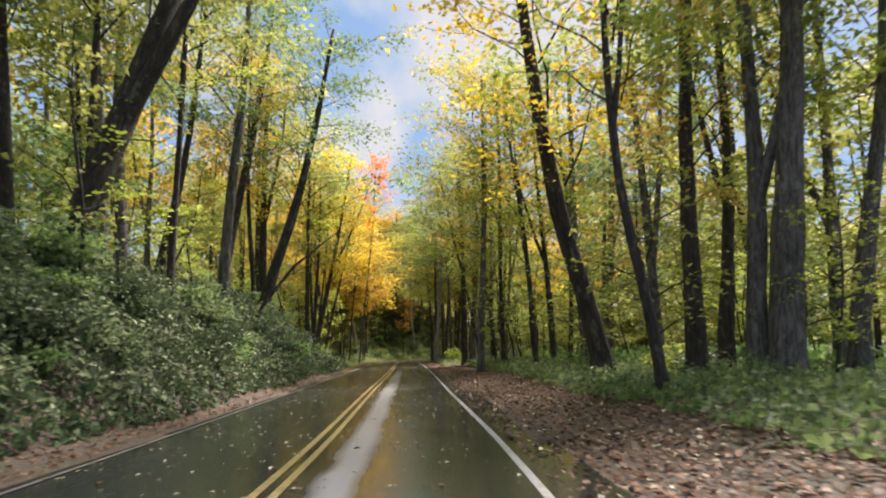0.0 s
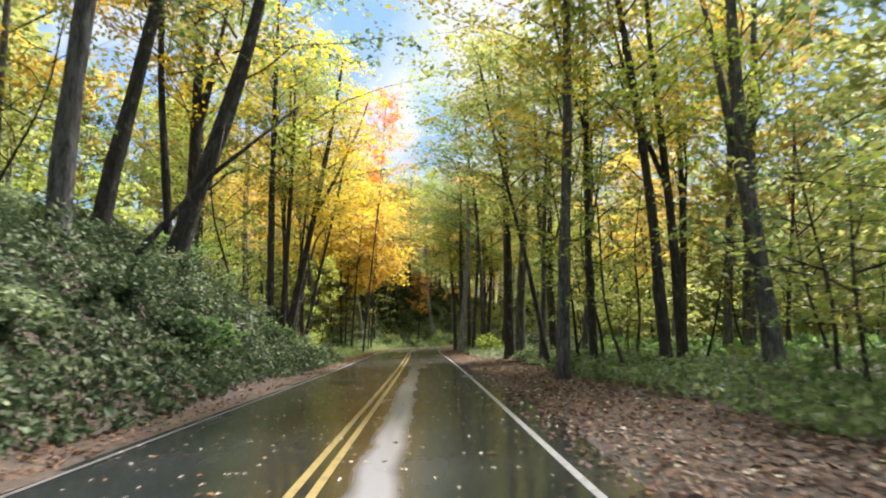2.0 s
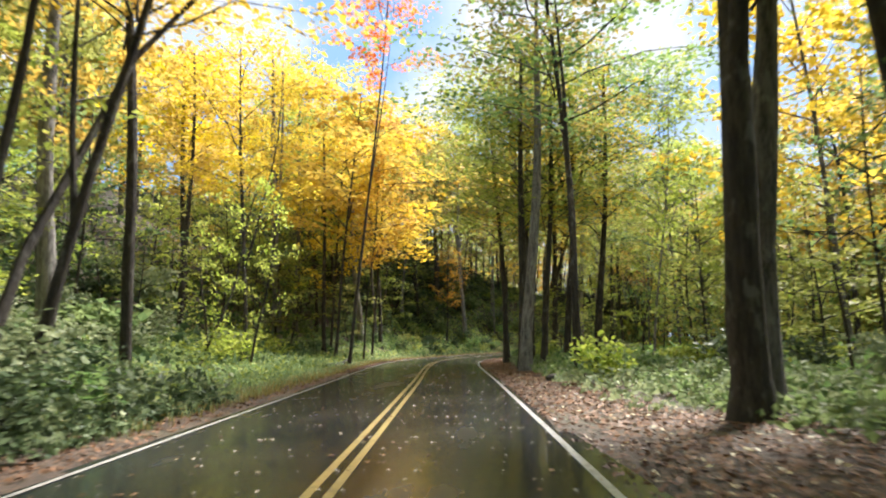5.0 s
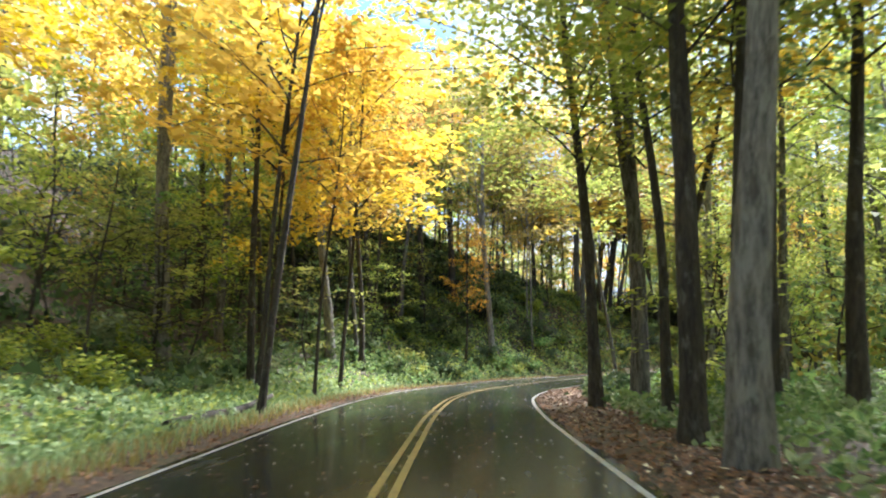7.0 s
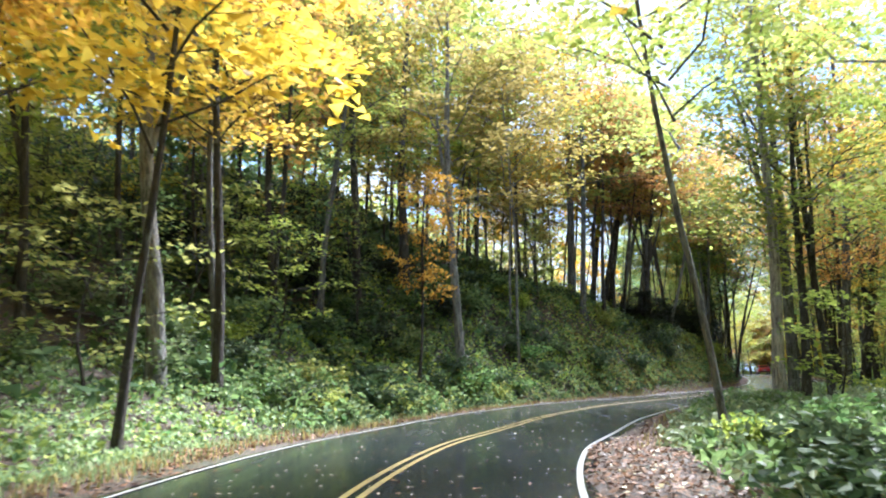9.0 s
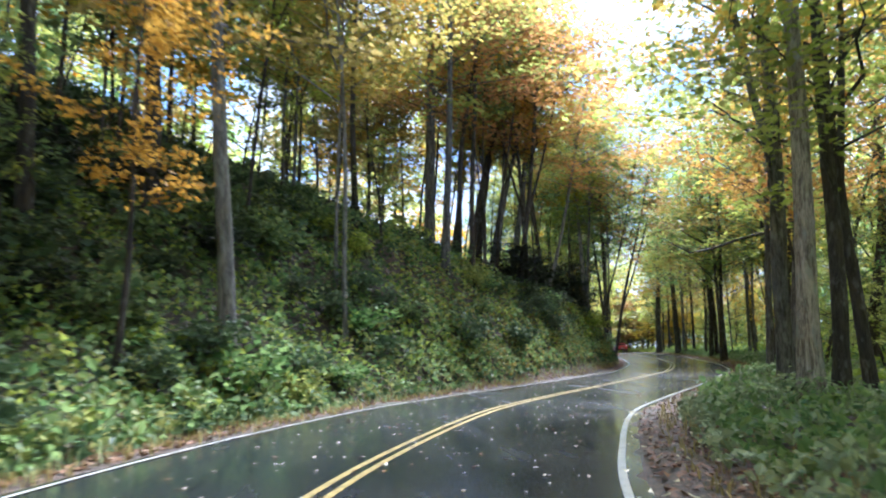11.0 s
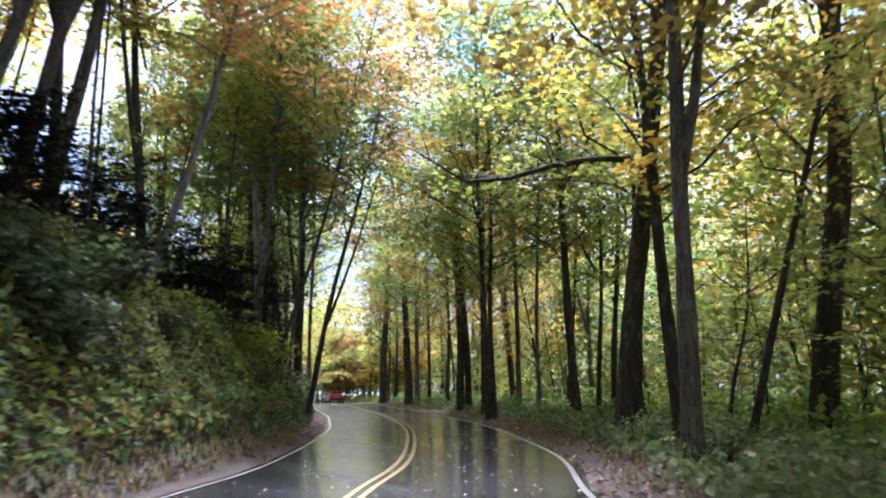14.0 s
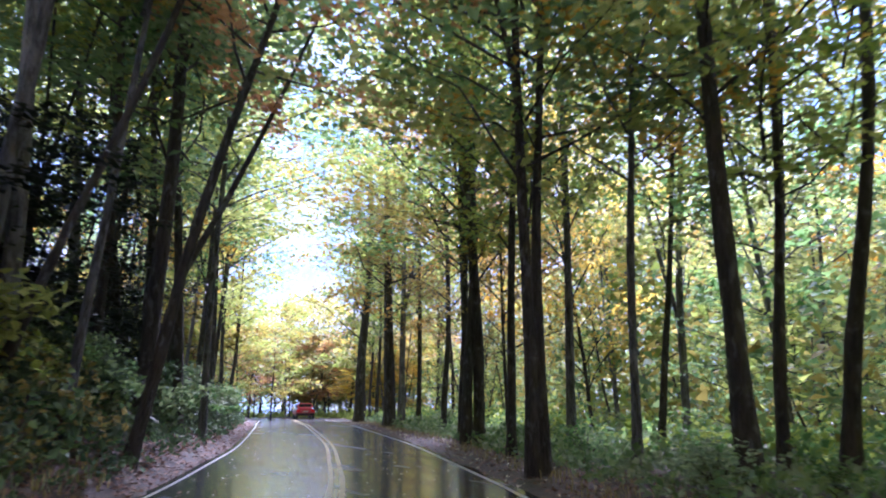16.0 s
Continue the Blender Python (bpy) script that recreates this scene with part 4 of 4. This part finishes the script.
rng = np.random.default_rng(11)
cover("ivy_cover", "deep green ivy and creepers on the bank", "ivy", rng, 46000, (0, 64), (-11, -4.0), 0.35, 0.17, "ivy", 0.5)
cover("ivy_mounds", "deep green ivy heaped over low shrubs", "ivy", rng, 46000, (0, 64), (-11, -4.3), 1.0, 0.16, "ivy", 0.45, 0.8)
cover("bank_weed", "pale green brambles on the bank", "weeds", rng, 20000, (0, 66), (-11, -4.4), 0.95, 0.16, "weed", 0.4, 1.2)
cover("verge_weed", "pale green weeds on the verge", "weeds", rng, 34000, (56, 106), (-12, -4.8), 0.45, 0.12, "weed", 0.3)
cover("verge_yellow", "yellowish herbs on the verge", "weeds", rng, 18000, (56, 108), (-13, -4.9), 0.5, 0.14, "herb", 0.4, 1.0)
cover("bank_yellow", "yellowing herbs on the steep bank", "creepers", rng, 12000, (104, 152), (-11, -4.8), 0.95, 0.16, "herb", 0.4, 0.9)
cover("verge_ivy", "green low growth on the verge", "weeds", rng, 18000, (58, 108), (-22, -5.6), 0.5, 0.2, "green", 0.3, 1.9)
cover("slope_cover", "mixed green creepers on the steep bank", "creepers", rng, 9000, (102, 150), (-9.0, -4.2), 0.5, 0.2, "ivy", 0.35)
cover("bank_foot", "bright yellow-green herbs at the foot of the bank", "creepers", rng, 9000, (104, 152), (-6.6, -4.5), 0.55, 0.2, "herb", 0.5, 1.1)
cover("bank_litter", "russet fallen leaves along the foot of the bank", "fallen leaves", rng, 12000, (96, 194), (-5.2, -3.9), 0.04, 0.1, "litter", 0.75)
cover("verge_weed", "low green weeds along the road's edge", "weeds", rng, 6000, (142, 194), (-5.8, -4.3), 0.3, 0.14, "green", 0.45, 1.0)
cover("slope_herb", "pale green herbs on the steep bank", "creepers", rng, 11000, (102, 150), (-12.5, -4.4), 1.0, 0.17, "weed", 0.45, 0.9)
cover("slope_olive", "olive and yellowing herbs on the steep bank", "creepers", rng, 12000, (124, 153), (-9.5, -4.3), 0.8, 0.16, "olive", 0.45, 0.8)
cover("spur_cover", "dark green creepers under the evergreens", "creepers", rng, 18000, (146, 195), (-9.0, -4.3), 0.55, 0.22, "ivy", 0.35)
cover("slope_green", "fresh green creepers on the steep bank", "creepers", rng, 22000, (102, 150), (-11, -4.3), 1.15, 0.2, "green", 0.45, 1.1)
cover("slope_weed", "yellow-green creepers on the steep bank", "creepers", rng, 20000, (108, 152), (-12.5, -5.0), 1.0, 0.17, "lime", 0.45, 1.0)
cover("hill_cover", "dark green growth on the hillside", "creepers", rng, 52000, (60, 180), (-46, -8.0), 0.8, 0.42, "ivy", 0.35, 2.5)
p = np.stack([hill.uniform(-40, 4, 30000), hill.uniform(112, 160, 30000)], 1)
p = p[by_road(p[:, 0], p[:, 1])[1] < -9]
v, f = leaves(hill, np.stack([p[:, 0], p[:, 1], ground_z(p[:, 0], p[:, 1]) + hill.uniform(0, 1, len(p)) ** 2 * (0.9 + 0.5 * rough(p[:, 0], p[:, 1], 1.4))], 1), 0.4, 0.45)
tagged(new("hill_growth", mesh_of("hill_growth", v, f, LEAF["ivy"])), "low dark green growth on the high hillside", "creepers", kind="stuff")
cover("wood_herb", "green herbs under the trees", "weeds", rng, 36000, (0, 104), (6.2, 18), 0.4, 0.16, "green", 0.35, 2.1)
cover("wood_fern", "pale green herbs under the trees", "weeds", rng, 36000, (60, 190), (4.6, 11), 0.5, 0.16, "weed", 0.35, 1.8)
cover("verge_herb", "lush green herbs on the verge", "weeds", rng, 34000, (70, 190), (4.7, 9.5), 0.6, 0.17, "green", 0.35, 2.4)
cover("far_herb", "green growth deeper in the wood", "weeds", rng, 14000, (20, 215), (12, 32), 0.9, 0.36, "green", 0.35, 3.0)
for n, along, near, far in ((24000, (2, 60), 3.62, 6.6), (2200, (2, 60), 3.0, 3.7), (15000, (60, 102), 2.98, 5.6), (12000, (102, 150), 3.52, 5.8), (7000, (150, 190), 3.1, 6.2), (12000, (2, 70), 6.2, 12)):
    cover("leaf_litter", "brown and russet fallen leaves on the shoulder", "fallen leaves", rng, n, along, (near, far), 0.03, 0.085, "litter", 0.72)
for n, along, near in ((9000, (2, 97), -3.42), (6000, (97, 138), -3.85), (9000, (138, 190), -3.3)):
    cover("leaf_litter", "brown and russet fallen leaves beside the road", "fallen leaves", rng, n, along, (near - 1.3, near), 0.03, 0.085, "litter", 0.72)
cover("pale_litter", "pale tan fallen leaves among the brown ones", "fallen leaves", rng, 5000, (2, 190), (3.2, 6.4), 0.03, 0.08, "fallen", 0.72)
cover("edge_herb", "low green herbs at the edge of the wood", "weeds", rng, 16000, (4, 66), (6.3, 11), 0.45, 0.15, "weed", 0.4, 1.4)
cover("end_growth", "yellow-green growth under the trees at the far bend", "weeds", rng, 7000, (197, 236), (4.9, 26), 0.9, 0.36, "lime", 0.35, 3.2)
cover("end_growth", "green growth under the trees at the far bend", "weeds", rng, 3500, (206, 228), (-15, -5.5), 0.9, 0.36, "green", 0.35, 3.0)
cover("thick_herb", "knee-high green growth under the trees", "weeds", rng, 22000, (128, 205), (8.5, 18), 0.9, 0.22, "green", 0.4, 1.6)
cover("thick_lime", "knee-high yellow-green growth under the trees", "weeds", rng, 16000, (120, 205), (8.0, 20), 1.2, 0.22, "lime", 0.4, 1.3)
cover("foot_ivy", "dark creepers along the foot of the spur", "creepers", rng, 12000, (140, 190), (-6.0, -3.9), 0.45, 0.14, "ivy", 0.45, 0.8)
cover("bend_herb", "pale green herbs on the inside of the bend", "weeds", rng, 14000, (100, 134), (4.3, 9), 0.5, 0.15, "weed", 0.4, 1.2)
cover("edge_green", "low green herbs at the edge of the wood", "weeds", rng, 14000, (4, 66), (6.0, 10), 0.6, 0.16, "green", 0.4, 1.1)


def grass(name, label, rng, n, along, off, high, tone):
    """Thin bent blades along the road's edge."""
    s = rng.uniform(along[0], along[1], n)
    i = np.searchsorted(LINE[:, 1], s).clip(0, len(LINE) - 1)
    o = off[0] + (off[1] - off[0]) * rng.random(n) ** 1.2
    keep = rough(LINE[i, 0] * 3 + s, s, 1.1) > rng.uniform(-1.6, 0.6, n)
    i, o = i[keep], o[keep]
    n = len(i)
    p = LINE[i] + SIDE[i] * o[:, None] + WAY[i] * rng.uniform(-0.4, 0.4, n)[:, None]
    foot = np.stack([p[:, 0], p[:, 1], ground_z(p[:, 0], p[:, 1])], 1)
    a = rng.uniform(0, 2 * math.pi, n)
    side = np.stack([np.cos(a), np.sin(a), 0 * a], 1) * 0.012
    lean = np.stack([np.sin(a), -np.cos(a), 0 * a], 1) * rng.uniform(0.1, 0.7, n)[:, None]
    h = high * rng.uniform(0.4, 1.0, n)[:, None]
    up = np.array([0, 0, 1.0])
    mid, tip = foot + h * 0.6 * up + lean * h * 0.35, foot + h * (up * 0.9 + lean)
    v = np.stack([foot - side, foot + side, mid + side * 0.8, tip, mid - side * 0.8], 1).reshape(-1, 3)
    k = np.arange(n)[:, None] * 5
    f = np.concatenate([k + [0, 1, 2], k + [0, 2, 4], k + [4, 2, 3]], 1).reshape(-1, 3)
    return tagged(new(name, mesh_of(name, v, f, LEAF[tone])), label, "grass", kind="stuff")


grass("verge_grass", "straw-coloured grass along the road's edge", rng, 10000, (58, 150), (-4.9, -3.75), 0.26, "straw")
grass("verge_grass", "green grass along the road's edge", rng, 12000, (56, 150), (-5.6, -4.0), 0.32, "weed")
grass("verge_grass", "straw-coloured grass on the shoulder", rng, 5000, (100, 185), (3.9, 5.6), 0.24, "straw")
# ---- single things ----
def stem_thing(name, label, category, points, radii, bark, sides=9):
    """One winding piece of wood on its own root."""
    root = new(name)
    root.location = points[0]
    p = np.asarray(points, float) - np.asarray(points[0], float)
    v, f = tube(p, radii, sides)
    part("trunk", mesh_of("trunk", v, f, BARK[bark], True), root)
    return tagged(root, label, category)


def grounded(x, y, sink=0.15):
    return (x, y, float(land(x, y)[0]) - sink)


# a dead stem that leans far out of the bank, and a thin one that arches to the road
dead = stem_thing("leaning_dead_tree", "bare dark dead stem leaning out over the ivy bank", "dead tree", [grounded(-10.3, 36.6), (-9.8, 36.6, 4.0), (-8.4, 37.9, 6.3), (-5.8, 37.7, 8.2)], [0.11, 0.1, 0.08, 0.03], 0)
arch = stem_thing("leaning_dead_tree", "thin bare stem arching towards the road", "dead tree", [grounded(-10.9, 57.6), (-10.8, 58.5, 3.0), (-10.2, 60.8, 7.6), (-8.8, 61.8, 10.0), (-7.5, 62.2, 11.2)], [0.12, 0.1, 0.07, 0.05, 0.02], 0)
for host, start, tips in ((dead, (1.9, 1.1, 2.8), ((2.2, 1.6, 5.0), (3.0, 0.4, 3.2))), (arch, (0.7, 3.2, 8.0), ((2.4, 4.0, 9.4), (0.2, 3.8, 10.6)))):
    z0 = host.location.z
    for tip in tips:
        s, e = np.array([start[0], start[1], start[2]]), np.array(tip)
        v, f = tube([s, (s + e) / 2 + np.array([0.05, 0.05, 0.15]), e], [0.035, 0.025, 0.008], 5)
        part("branch", mesh_of("branch", v, f, BARK[0], True), host)

# the long bough that reaches over the road from the big tree in the second bend
host = next(o for o in scene.objects if o.name.startswith("tree") and abs(o.location.x - 23.8) < 0.5 and abs(o.location.y - 138.3) < 0.5)
inv = host.matrix_world.inverted()
line = [Vector(p) for p in ((24.7, 137.75, 8.3), (23.2, 138.0, 8.15), (21.6, 138.2, 7.75), (20.3, 138.6, 7.3), (19.0, 138.9, 7.1), (18.0, 139.1, 7.65))]
v, f = tube([tuple(inv @ p) for p in line], [0.12, 0.095, 0.08, 0.065, 0.05, 0.03], 8)
long_bough = part("bough", mesh_of("long_bough", v, f, BARK[0], True), host, "long dark bough over the road")
rng = np.random.default_rng(31)
for n, p in enumerate(line[1:]):
    for _ in range(2):
        a = Vector((rng.normal(-0.3, 0.5), rng.normal(0.3, 0.5), rng.uniform(-0.2, 1.0)))
        v, f = tube([tuple(inv @ p), tuple(inv @ (p + a * 0.6)), tuple(inv @ (p + a * 1.3 + Vector((0, 0, -0.1))))], [0.028, 0.018, 0.006], 4)
        part("twig", mesh_of("twig", v, f, BARK[0]), long_bough)

# roots at the foot of the leaning tree on the bank
host = next(o for o in scene.objects if o.name.startswith("tree") and abs(o.location.x + 10.9) < 1.2 and abs(o.location.y - 19.6) < 1.5)
inv = host.matrix_world.inverted()
for n in range(8):
    a = 2.2 + n * 0.45
    base = host.location
    pts = [base + Vector((0, 0, 0.45)), base + Vector((math.cos(a) * 0.7, math.sin(a) * 0.7, 0.4)), base + Vector((math.cos(a) * 1.6, math.sin(a) * 1.6, 0.35 + 0.15 * math.sin(n * 2.1))), base + Vector((math.cos(a) * 2.6, math.sin(a) * 2.6, -0.3))]
    v, f = tube([tuple(inv @ p) for p in pts], [0.24, 0.17, 0.12, 0.05], 7)
    part("root", mesh_of("root", v, f, BARK[0], True), host)

# a broken stump
stump = stem_thing("tree_stump", "broken dark rotten stump among herbs", "stump", [grounded(25.6, 149.0 - 1.6), (25.62, 147.4, 0.7), (25.6, 147.45, 1.3), (25.66, 147.5, 1.62)], [0.17, 0.13, 0.11, 0.03], 0)
stump.location = grounded(29.6, 142.9)

# a fallen log in the grass by the bend, charred lumps of wood among the herbs, and sticks on the shoulder
log = stem_thing("fallen_log", "dark wet fallen log lying in the verge grass", "log", [(-11.25, 82.3, 0.1), (-11.3, 84.0, 0.16), (-11.2, 85.6, 0.15), (-11.4, 87.4, 0.2), (-11.5, 89.2, 0.34)], [0.13, 0.12, 0.11, 0.09, 0.07], 0)
v, f = tube([(-0.25, 6.9, 0.24), (-0.26, 7.02, 0.255)], [0.066, 0.064], 9)
part("broken_end", mesh_of("broken_end", v, f, BARK[3]), log, "pale broken end")
for x, y, turn, size in ((-0.55, 71.2, 0.4, 0.13), (0.1, 70.7, 1.3, 0.11)):
    z = float(land(x, y)[0])
    w = Vector((math.cos(turn), math.sin(turn), 0)) * 0.26
    stem_thing("rotten_log", "short black rotten log among the herbs", "log", [(x - w.x, y - w.y, z + size * 0.6), (x - w.x * 0.4, y - w.y * 0.4, z + size * 0.9), (x + w.x * 0.4, y + w.y * 0.4, z + size * 0.95), (x + w.x, y + w.y, z + size * 0.7)], [size * 0.75, size, size * 1.05, size * 0.6], 0)
stick = np.random.default_rng(41)
for x, y, turn, lng in ((1.4, 53.4, 0.5, 1.2), (2.2, 49.8, -0.2, 1.5), (4.4, 52.6, 2.7, 1.4), (2.9, 47.2, 0.2, 1.0), (3.4, 33.0, 0.9, 1.1), (4.6, 29.5, -0.6, 1.3), (11.2, 122.2, 0.6, 0.9), (-9.9, 101.5, 0.3, 0.9)):
    z = float(land(x, y)[0]) + 0.03
    w = np.array([math.cos(turn), math.sin(turn)]) * lng / 2
    q = [(x + w[0] * u + stick.normal(0, 0.04), y + w[1] * u + stick.normal(0, 0.04), z + 0.03 + 0.05 * abs(u) * stick.random()) for u in (-1, -0.4, 0.3, 1)]
    stem_thing("fallen_branch", "thin dark fallen branch on the leaf litter", "branch", q, [0.03, 0.028, 0.022, 0.01], 0, 6)


# ---- the red car ahead, just before the road turns away ----
def car_part(name, bm, material, parent, label=""):
    me = bpy.data.meshes.new(name)
    bm.to_mesh(me)
    bm.free()
    me.materials.append(material)
    return part(name, me, parent, label)


def box(size, at, bevel=0.05, taper=1.0):
    bm = bmesh.new()
    bmesh.ops.create_cube(bm, size=1)
    for q in bm.verts:
        k = taper if q.co.z > 0 else 1.0
        q.co = Vector((q.co.x * size[0] * (0.5 + k / 2), q.co.y * size[1] * k, q.co.z * size[2])) + Vector(at)
    bmesh.ops.bevel(bm, geom=bm.edges[:], offset=bevel, segments=2, affect="EDGES")
    return bm


def plain(name, colour, rough=0.4, metal=0.0):
    m = Nodes(name)
    c = m.mix(m.span(m.noise(5.0, 4.0), 0.4, 0.75, 0, 0.25), colour, rgb(colour[0] * 0.7, colour[1] * 0.7, colour[2] * 0.7))
    m.set(Base_Color=c, Roughness=rough, Metallic=metal)
    return m.mat


RED_PAINT, CAR_GLASS, RUBBER, LAMP, STEEL = plain("red_car_paint", rgb(0.42, 0.05, 0.07), 0.3), plain("dark_car_glass", rgb(0.02, 0.025, 0.03), 0.08), plain("tyre_rubber", rgb(0.02, 0.02, 0.02), 0.8), plain("tail_lamp_red", rgb(0.7, 0.02, 0.02), 0.2), plain("wheel_steel", rgb(0.4, 0.4, 0.42), 0.3, 0.8)
car = new("car")
body = car_part("body", box((1.8, 4.3, 0.62), (0, 0, 0.68), 0.12), RED_PAINT, car)
car_part("bumper", box((1.7, 0.2, 0.22), (0, -2.16, 0.5), 0.06), RUBBER, body)
cabin = car_part("cabin", box((1.6, 2.7, 0.62), (0, -0.35, 1.26), 0.12, 0.78), RED_PAINT, car)
car_part("rear_window", box((1.22, 0.05, 0.36), (0, -1.55, 1.3), 0.02), CAR_GLASS, cabin)
for s in (-1, 1):
    car_part("side_window", box((0.04, 1.9, 0.34), (s * 0.78, -0.35, 1.3), 0.015), CAR_GLASS, cabin)
    car_part("tail_lamp", box((0.3, 0.06, 0.2), (s * 0.7, -2.15, 0.84), 0.02), LAMP, car, "red tail lamp")
    for y in (-1.35, 1.35):
        bm = bmesh.new()
        bmesh.ops.create_cone(bm, cap_ends=True, segments=20, radius1=0.33, radius2=0.33, depth=0.22, matrix=Matrix.Translation((s * 0.8, y, 0.33)) @ pose(0, 0, 0, 0, 90, 0))
        tyre = car_part("tyre", bm, RUBBER, car)
        bm = bmesh.new()
        bmesh.ops.create_cone(bm, cap_ends=True, segments=16, radius1=0.2, radius2=0.17, depth=0.24, matrix=Matrix.Translation((s * 0.8, y, 0.33)) @ pose(0, 0, 0, 0, 90, 0))
        car_part("rim", bm, STEEL, tyre)
bm = box((0.5, 0.03, 0.12), (0, -2.2, 0.78), 0.008)
car_part("number_plate", bm, WHITE, body)
car.matrix_world = pose(43.7, 206.0, float(lift(206)) - 0.02, 0, 0, -15)
tagged(car, "small red car with red tail lamps on the wet road", "car")

# ---- fallen leaves on the wet road ----
def road_leaves(rng, n, size, tone, label):
    s = rng.uniform(2, 180, n)
    i = np.searchsorted(LINE[:, 1], s).clip(0, len(LINE) - 1)
    u = rng.uniform(-1, 1, n)
    o = np.where(u < 0, u * 3.1, u * 2.8)
    p = LINE[i] + SIDE[i] * o[:, None]
    c = np.stack([p[:, 0], p[:, 1], lift(LINE[i, 1]) - 0.012 * np.abs(o) + 0.014], 1)
    v, f = leaves(rng, c, size, 0.93, 0.5)
    return tagged(new("road_leaf_scatter", mesh_of("road_leaf_scatter", v, f, LEAF[tone])), label, "fallen leaves", kind="stuff")


rng = np.random.default_rng(17)
road_leaves(rng, 3400, 0.058, "fallen", "pale yellow fallen leaves stuck to the wet road")
road_leaves(rng, 1600, 0.07, "litter", "brown fallen leaves stuck to the wet road")

# ---- far woods that close the view: crowns heaped behind the roadside trees ----
rng = np.random.default_rng(23)
for tone, n, label in (("lime", 190, "far yellow-green wood beyond the roadside trees"), ("green", 170, "far green wood beyond the roadside trees"), ("olive", 120, "far brownish wood beyond the roadside trees")):
    s = rng.uniform(-10, 262, n)
    i = np.searchsorted(LINE[:, 1], s).clip(0, len(LINE) - 1)
    p = LINE[i] + SIDE[i] * (rng.choice([-1, 1], n) * rng.uniform(30, 80, n))[:, None] + rng.normal(0, 3, (n, 2))
    side = by_road(p[:, 0], p[:, 1])[1]
    p = p[(np.abs(side) > 29) & ~((side < 0) & (p[:, 1] > 135) & (p[:, 1] < 200) & (p[:, 0] > 8)) & ~((p[:, 1] > 186) & (np.abs(p[:, 0] - 33.4 - 0.335 * (p[:, 1] - 185.4)) < 2.2))]
    z, tall, many = land(p[:, 0], p[:, 1]), rng.uniform(12, 21, len(p)), 260
    spots = []
    for (x, y), z0, h in zip(p, z, tall):
        u = rng.beta(1.2, 1.3, many)
        r = (0.5 + 3.4 * np.sin(math.pi * np.clip(0.12 + 0.8 * u, 0, 1)) ** 0.7) * np.sqrt(rng.random(many))
        a = rng.uniform(0, 2 * math.pi, many)
        spots.append(np.stack([x + r * np.cos(a), y + r * np.sin(a), z0 + 0.6 + u * h + rng.normal(0, 0.4, many)], 1))
    v, f = leaves(rng, np.concatenate(spots), 0.75, 0.45, 0.35, True)
    tagged(new("far_wood", mesh_of("far_wood", v, f, LEAF[tone])), label, "wood", kind="stuff")

# taller crowns behind the low side of the second bend
for tone, n, label in (("lime", 46, "tall yellow-green wood on the low side"), ("olive", 40, "tall olive brown wood on the low side"), ("green", 22, "tall green wood on the low side")):
    s = rng.uniform(100, 240, n)
    i = np.searchsorted(LINE[:, 1], s).clip(0, len(LINE) - 1)
    p = LINE[i] + SIDE[i] * rng.uniform(27, 58, n)[:, None]
    p = p[(by_road(p[:, 0], p[:, 1])[1] > 24) & ~((p[:, 1] > 186) & (np.abs(p[:, 0] - 33.4 - 0.335 * (p[:, 1] - 185.4)) < 2.2))]
    spots = []
    for x, y in p:
        h, many = rng.uniform(15, 23), 420
        u = rng.beta(1.3, 1.2, many)
        r = (0.5 + 4.0 * np.sin(math.pi * np.clip(0.12 + 0.8 * u, 0, 1)) ** 0.7) * np.sqrt(rng.random(many))
        a = rng.uniform(0, 2 * math.pi, many)
        spots.append(np.stack([x + r * np.cos(a), y + r * np.sin(a), float(land(x, y)[0]) + 0.6 + u * h + rng.normal(0, 0.4, many)], 1))
    v, f = leaves(rng, np.concatenate(spots), 0.58, 0.45, 0.35, True)
    tagged(new("far_wood", mesh_of("far_wood", v, f, LEAF[tone])), label, "wood", kind="stuff")

# the thicket under the trees on the low side of the second bend
for tone, n, label in (("lime", 12000, "yellow-green thicket under the trees"), ("green", 22000, "green thicket under the trees"), ("olive", 16000, "olive brown thicket under the trees")):
    s = rng.uniform(104, 232, n)
    i = np.searchsorted(LINE[:, 1], s).clip(0, len(LINE) - 1)
    p = LINE[i] + SIDE[i] * rng.uniform(13, 36, n)[:, None] + rng.normal(0, 1, (n, 2))
    keep = (by_road(p[:, 0], p[:, 1])[1] > 11) & (rough(p[:, 0], p[:, 1], 2.3) > rng.uniform(-1.4, 0.8, n))
    p = p[keep]
    c = np.stack([p[:, 0], p[:, 1], land(p[:, 0], p[:, 1]) + rng.uniform(0, 1, len(p)) ** 1.3 * (6 + 3 * rough(p[:, 0], p[:, 1], 3.0))], 1)
    v, f = leaves(rng, c, 0.44, 0.4, 0.35, True)
    tagged(new("thicket", mesh_of("thicket", v, f, LEAF[tone])), label, "thicket", kind="stuff")
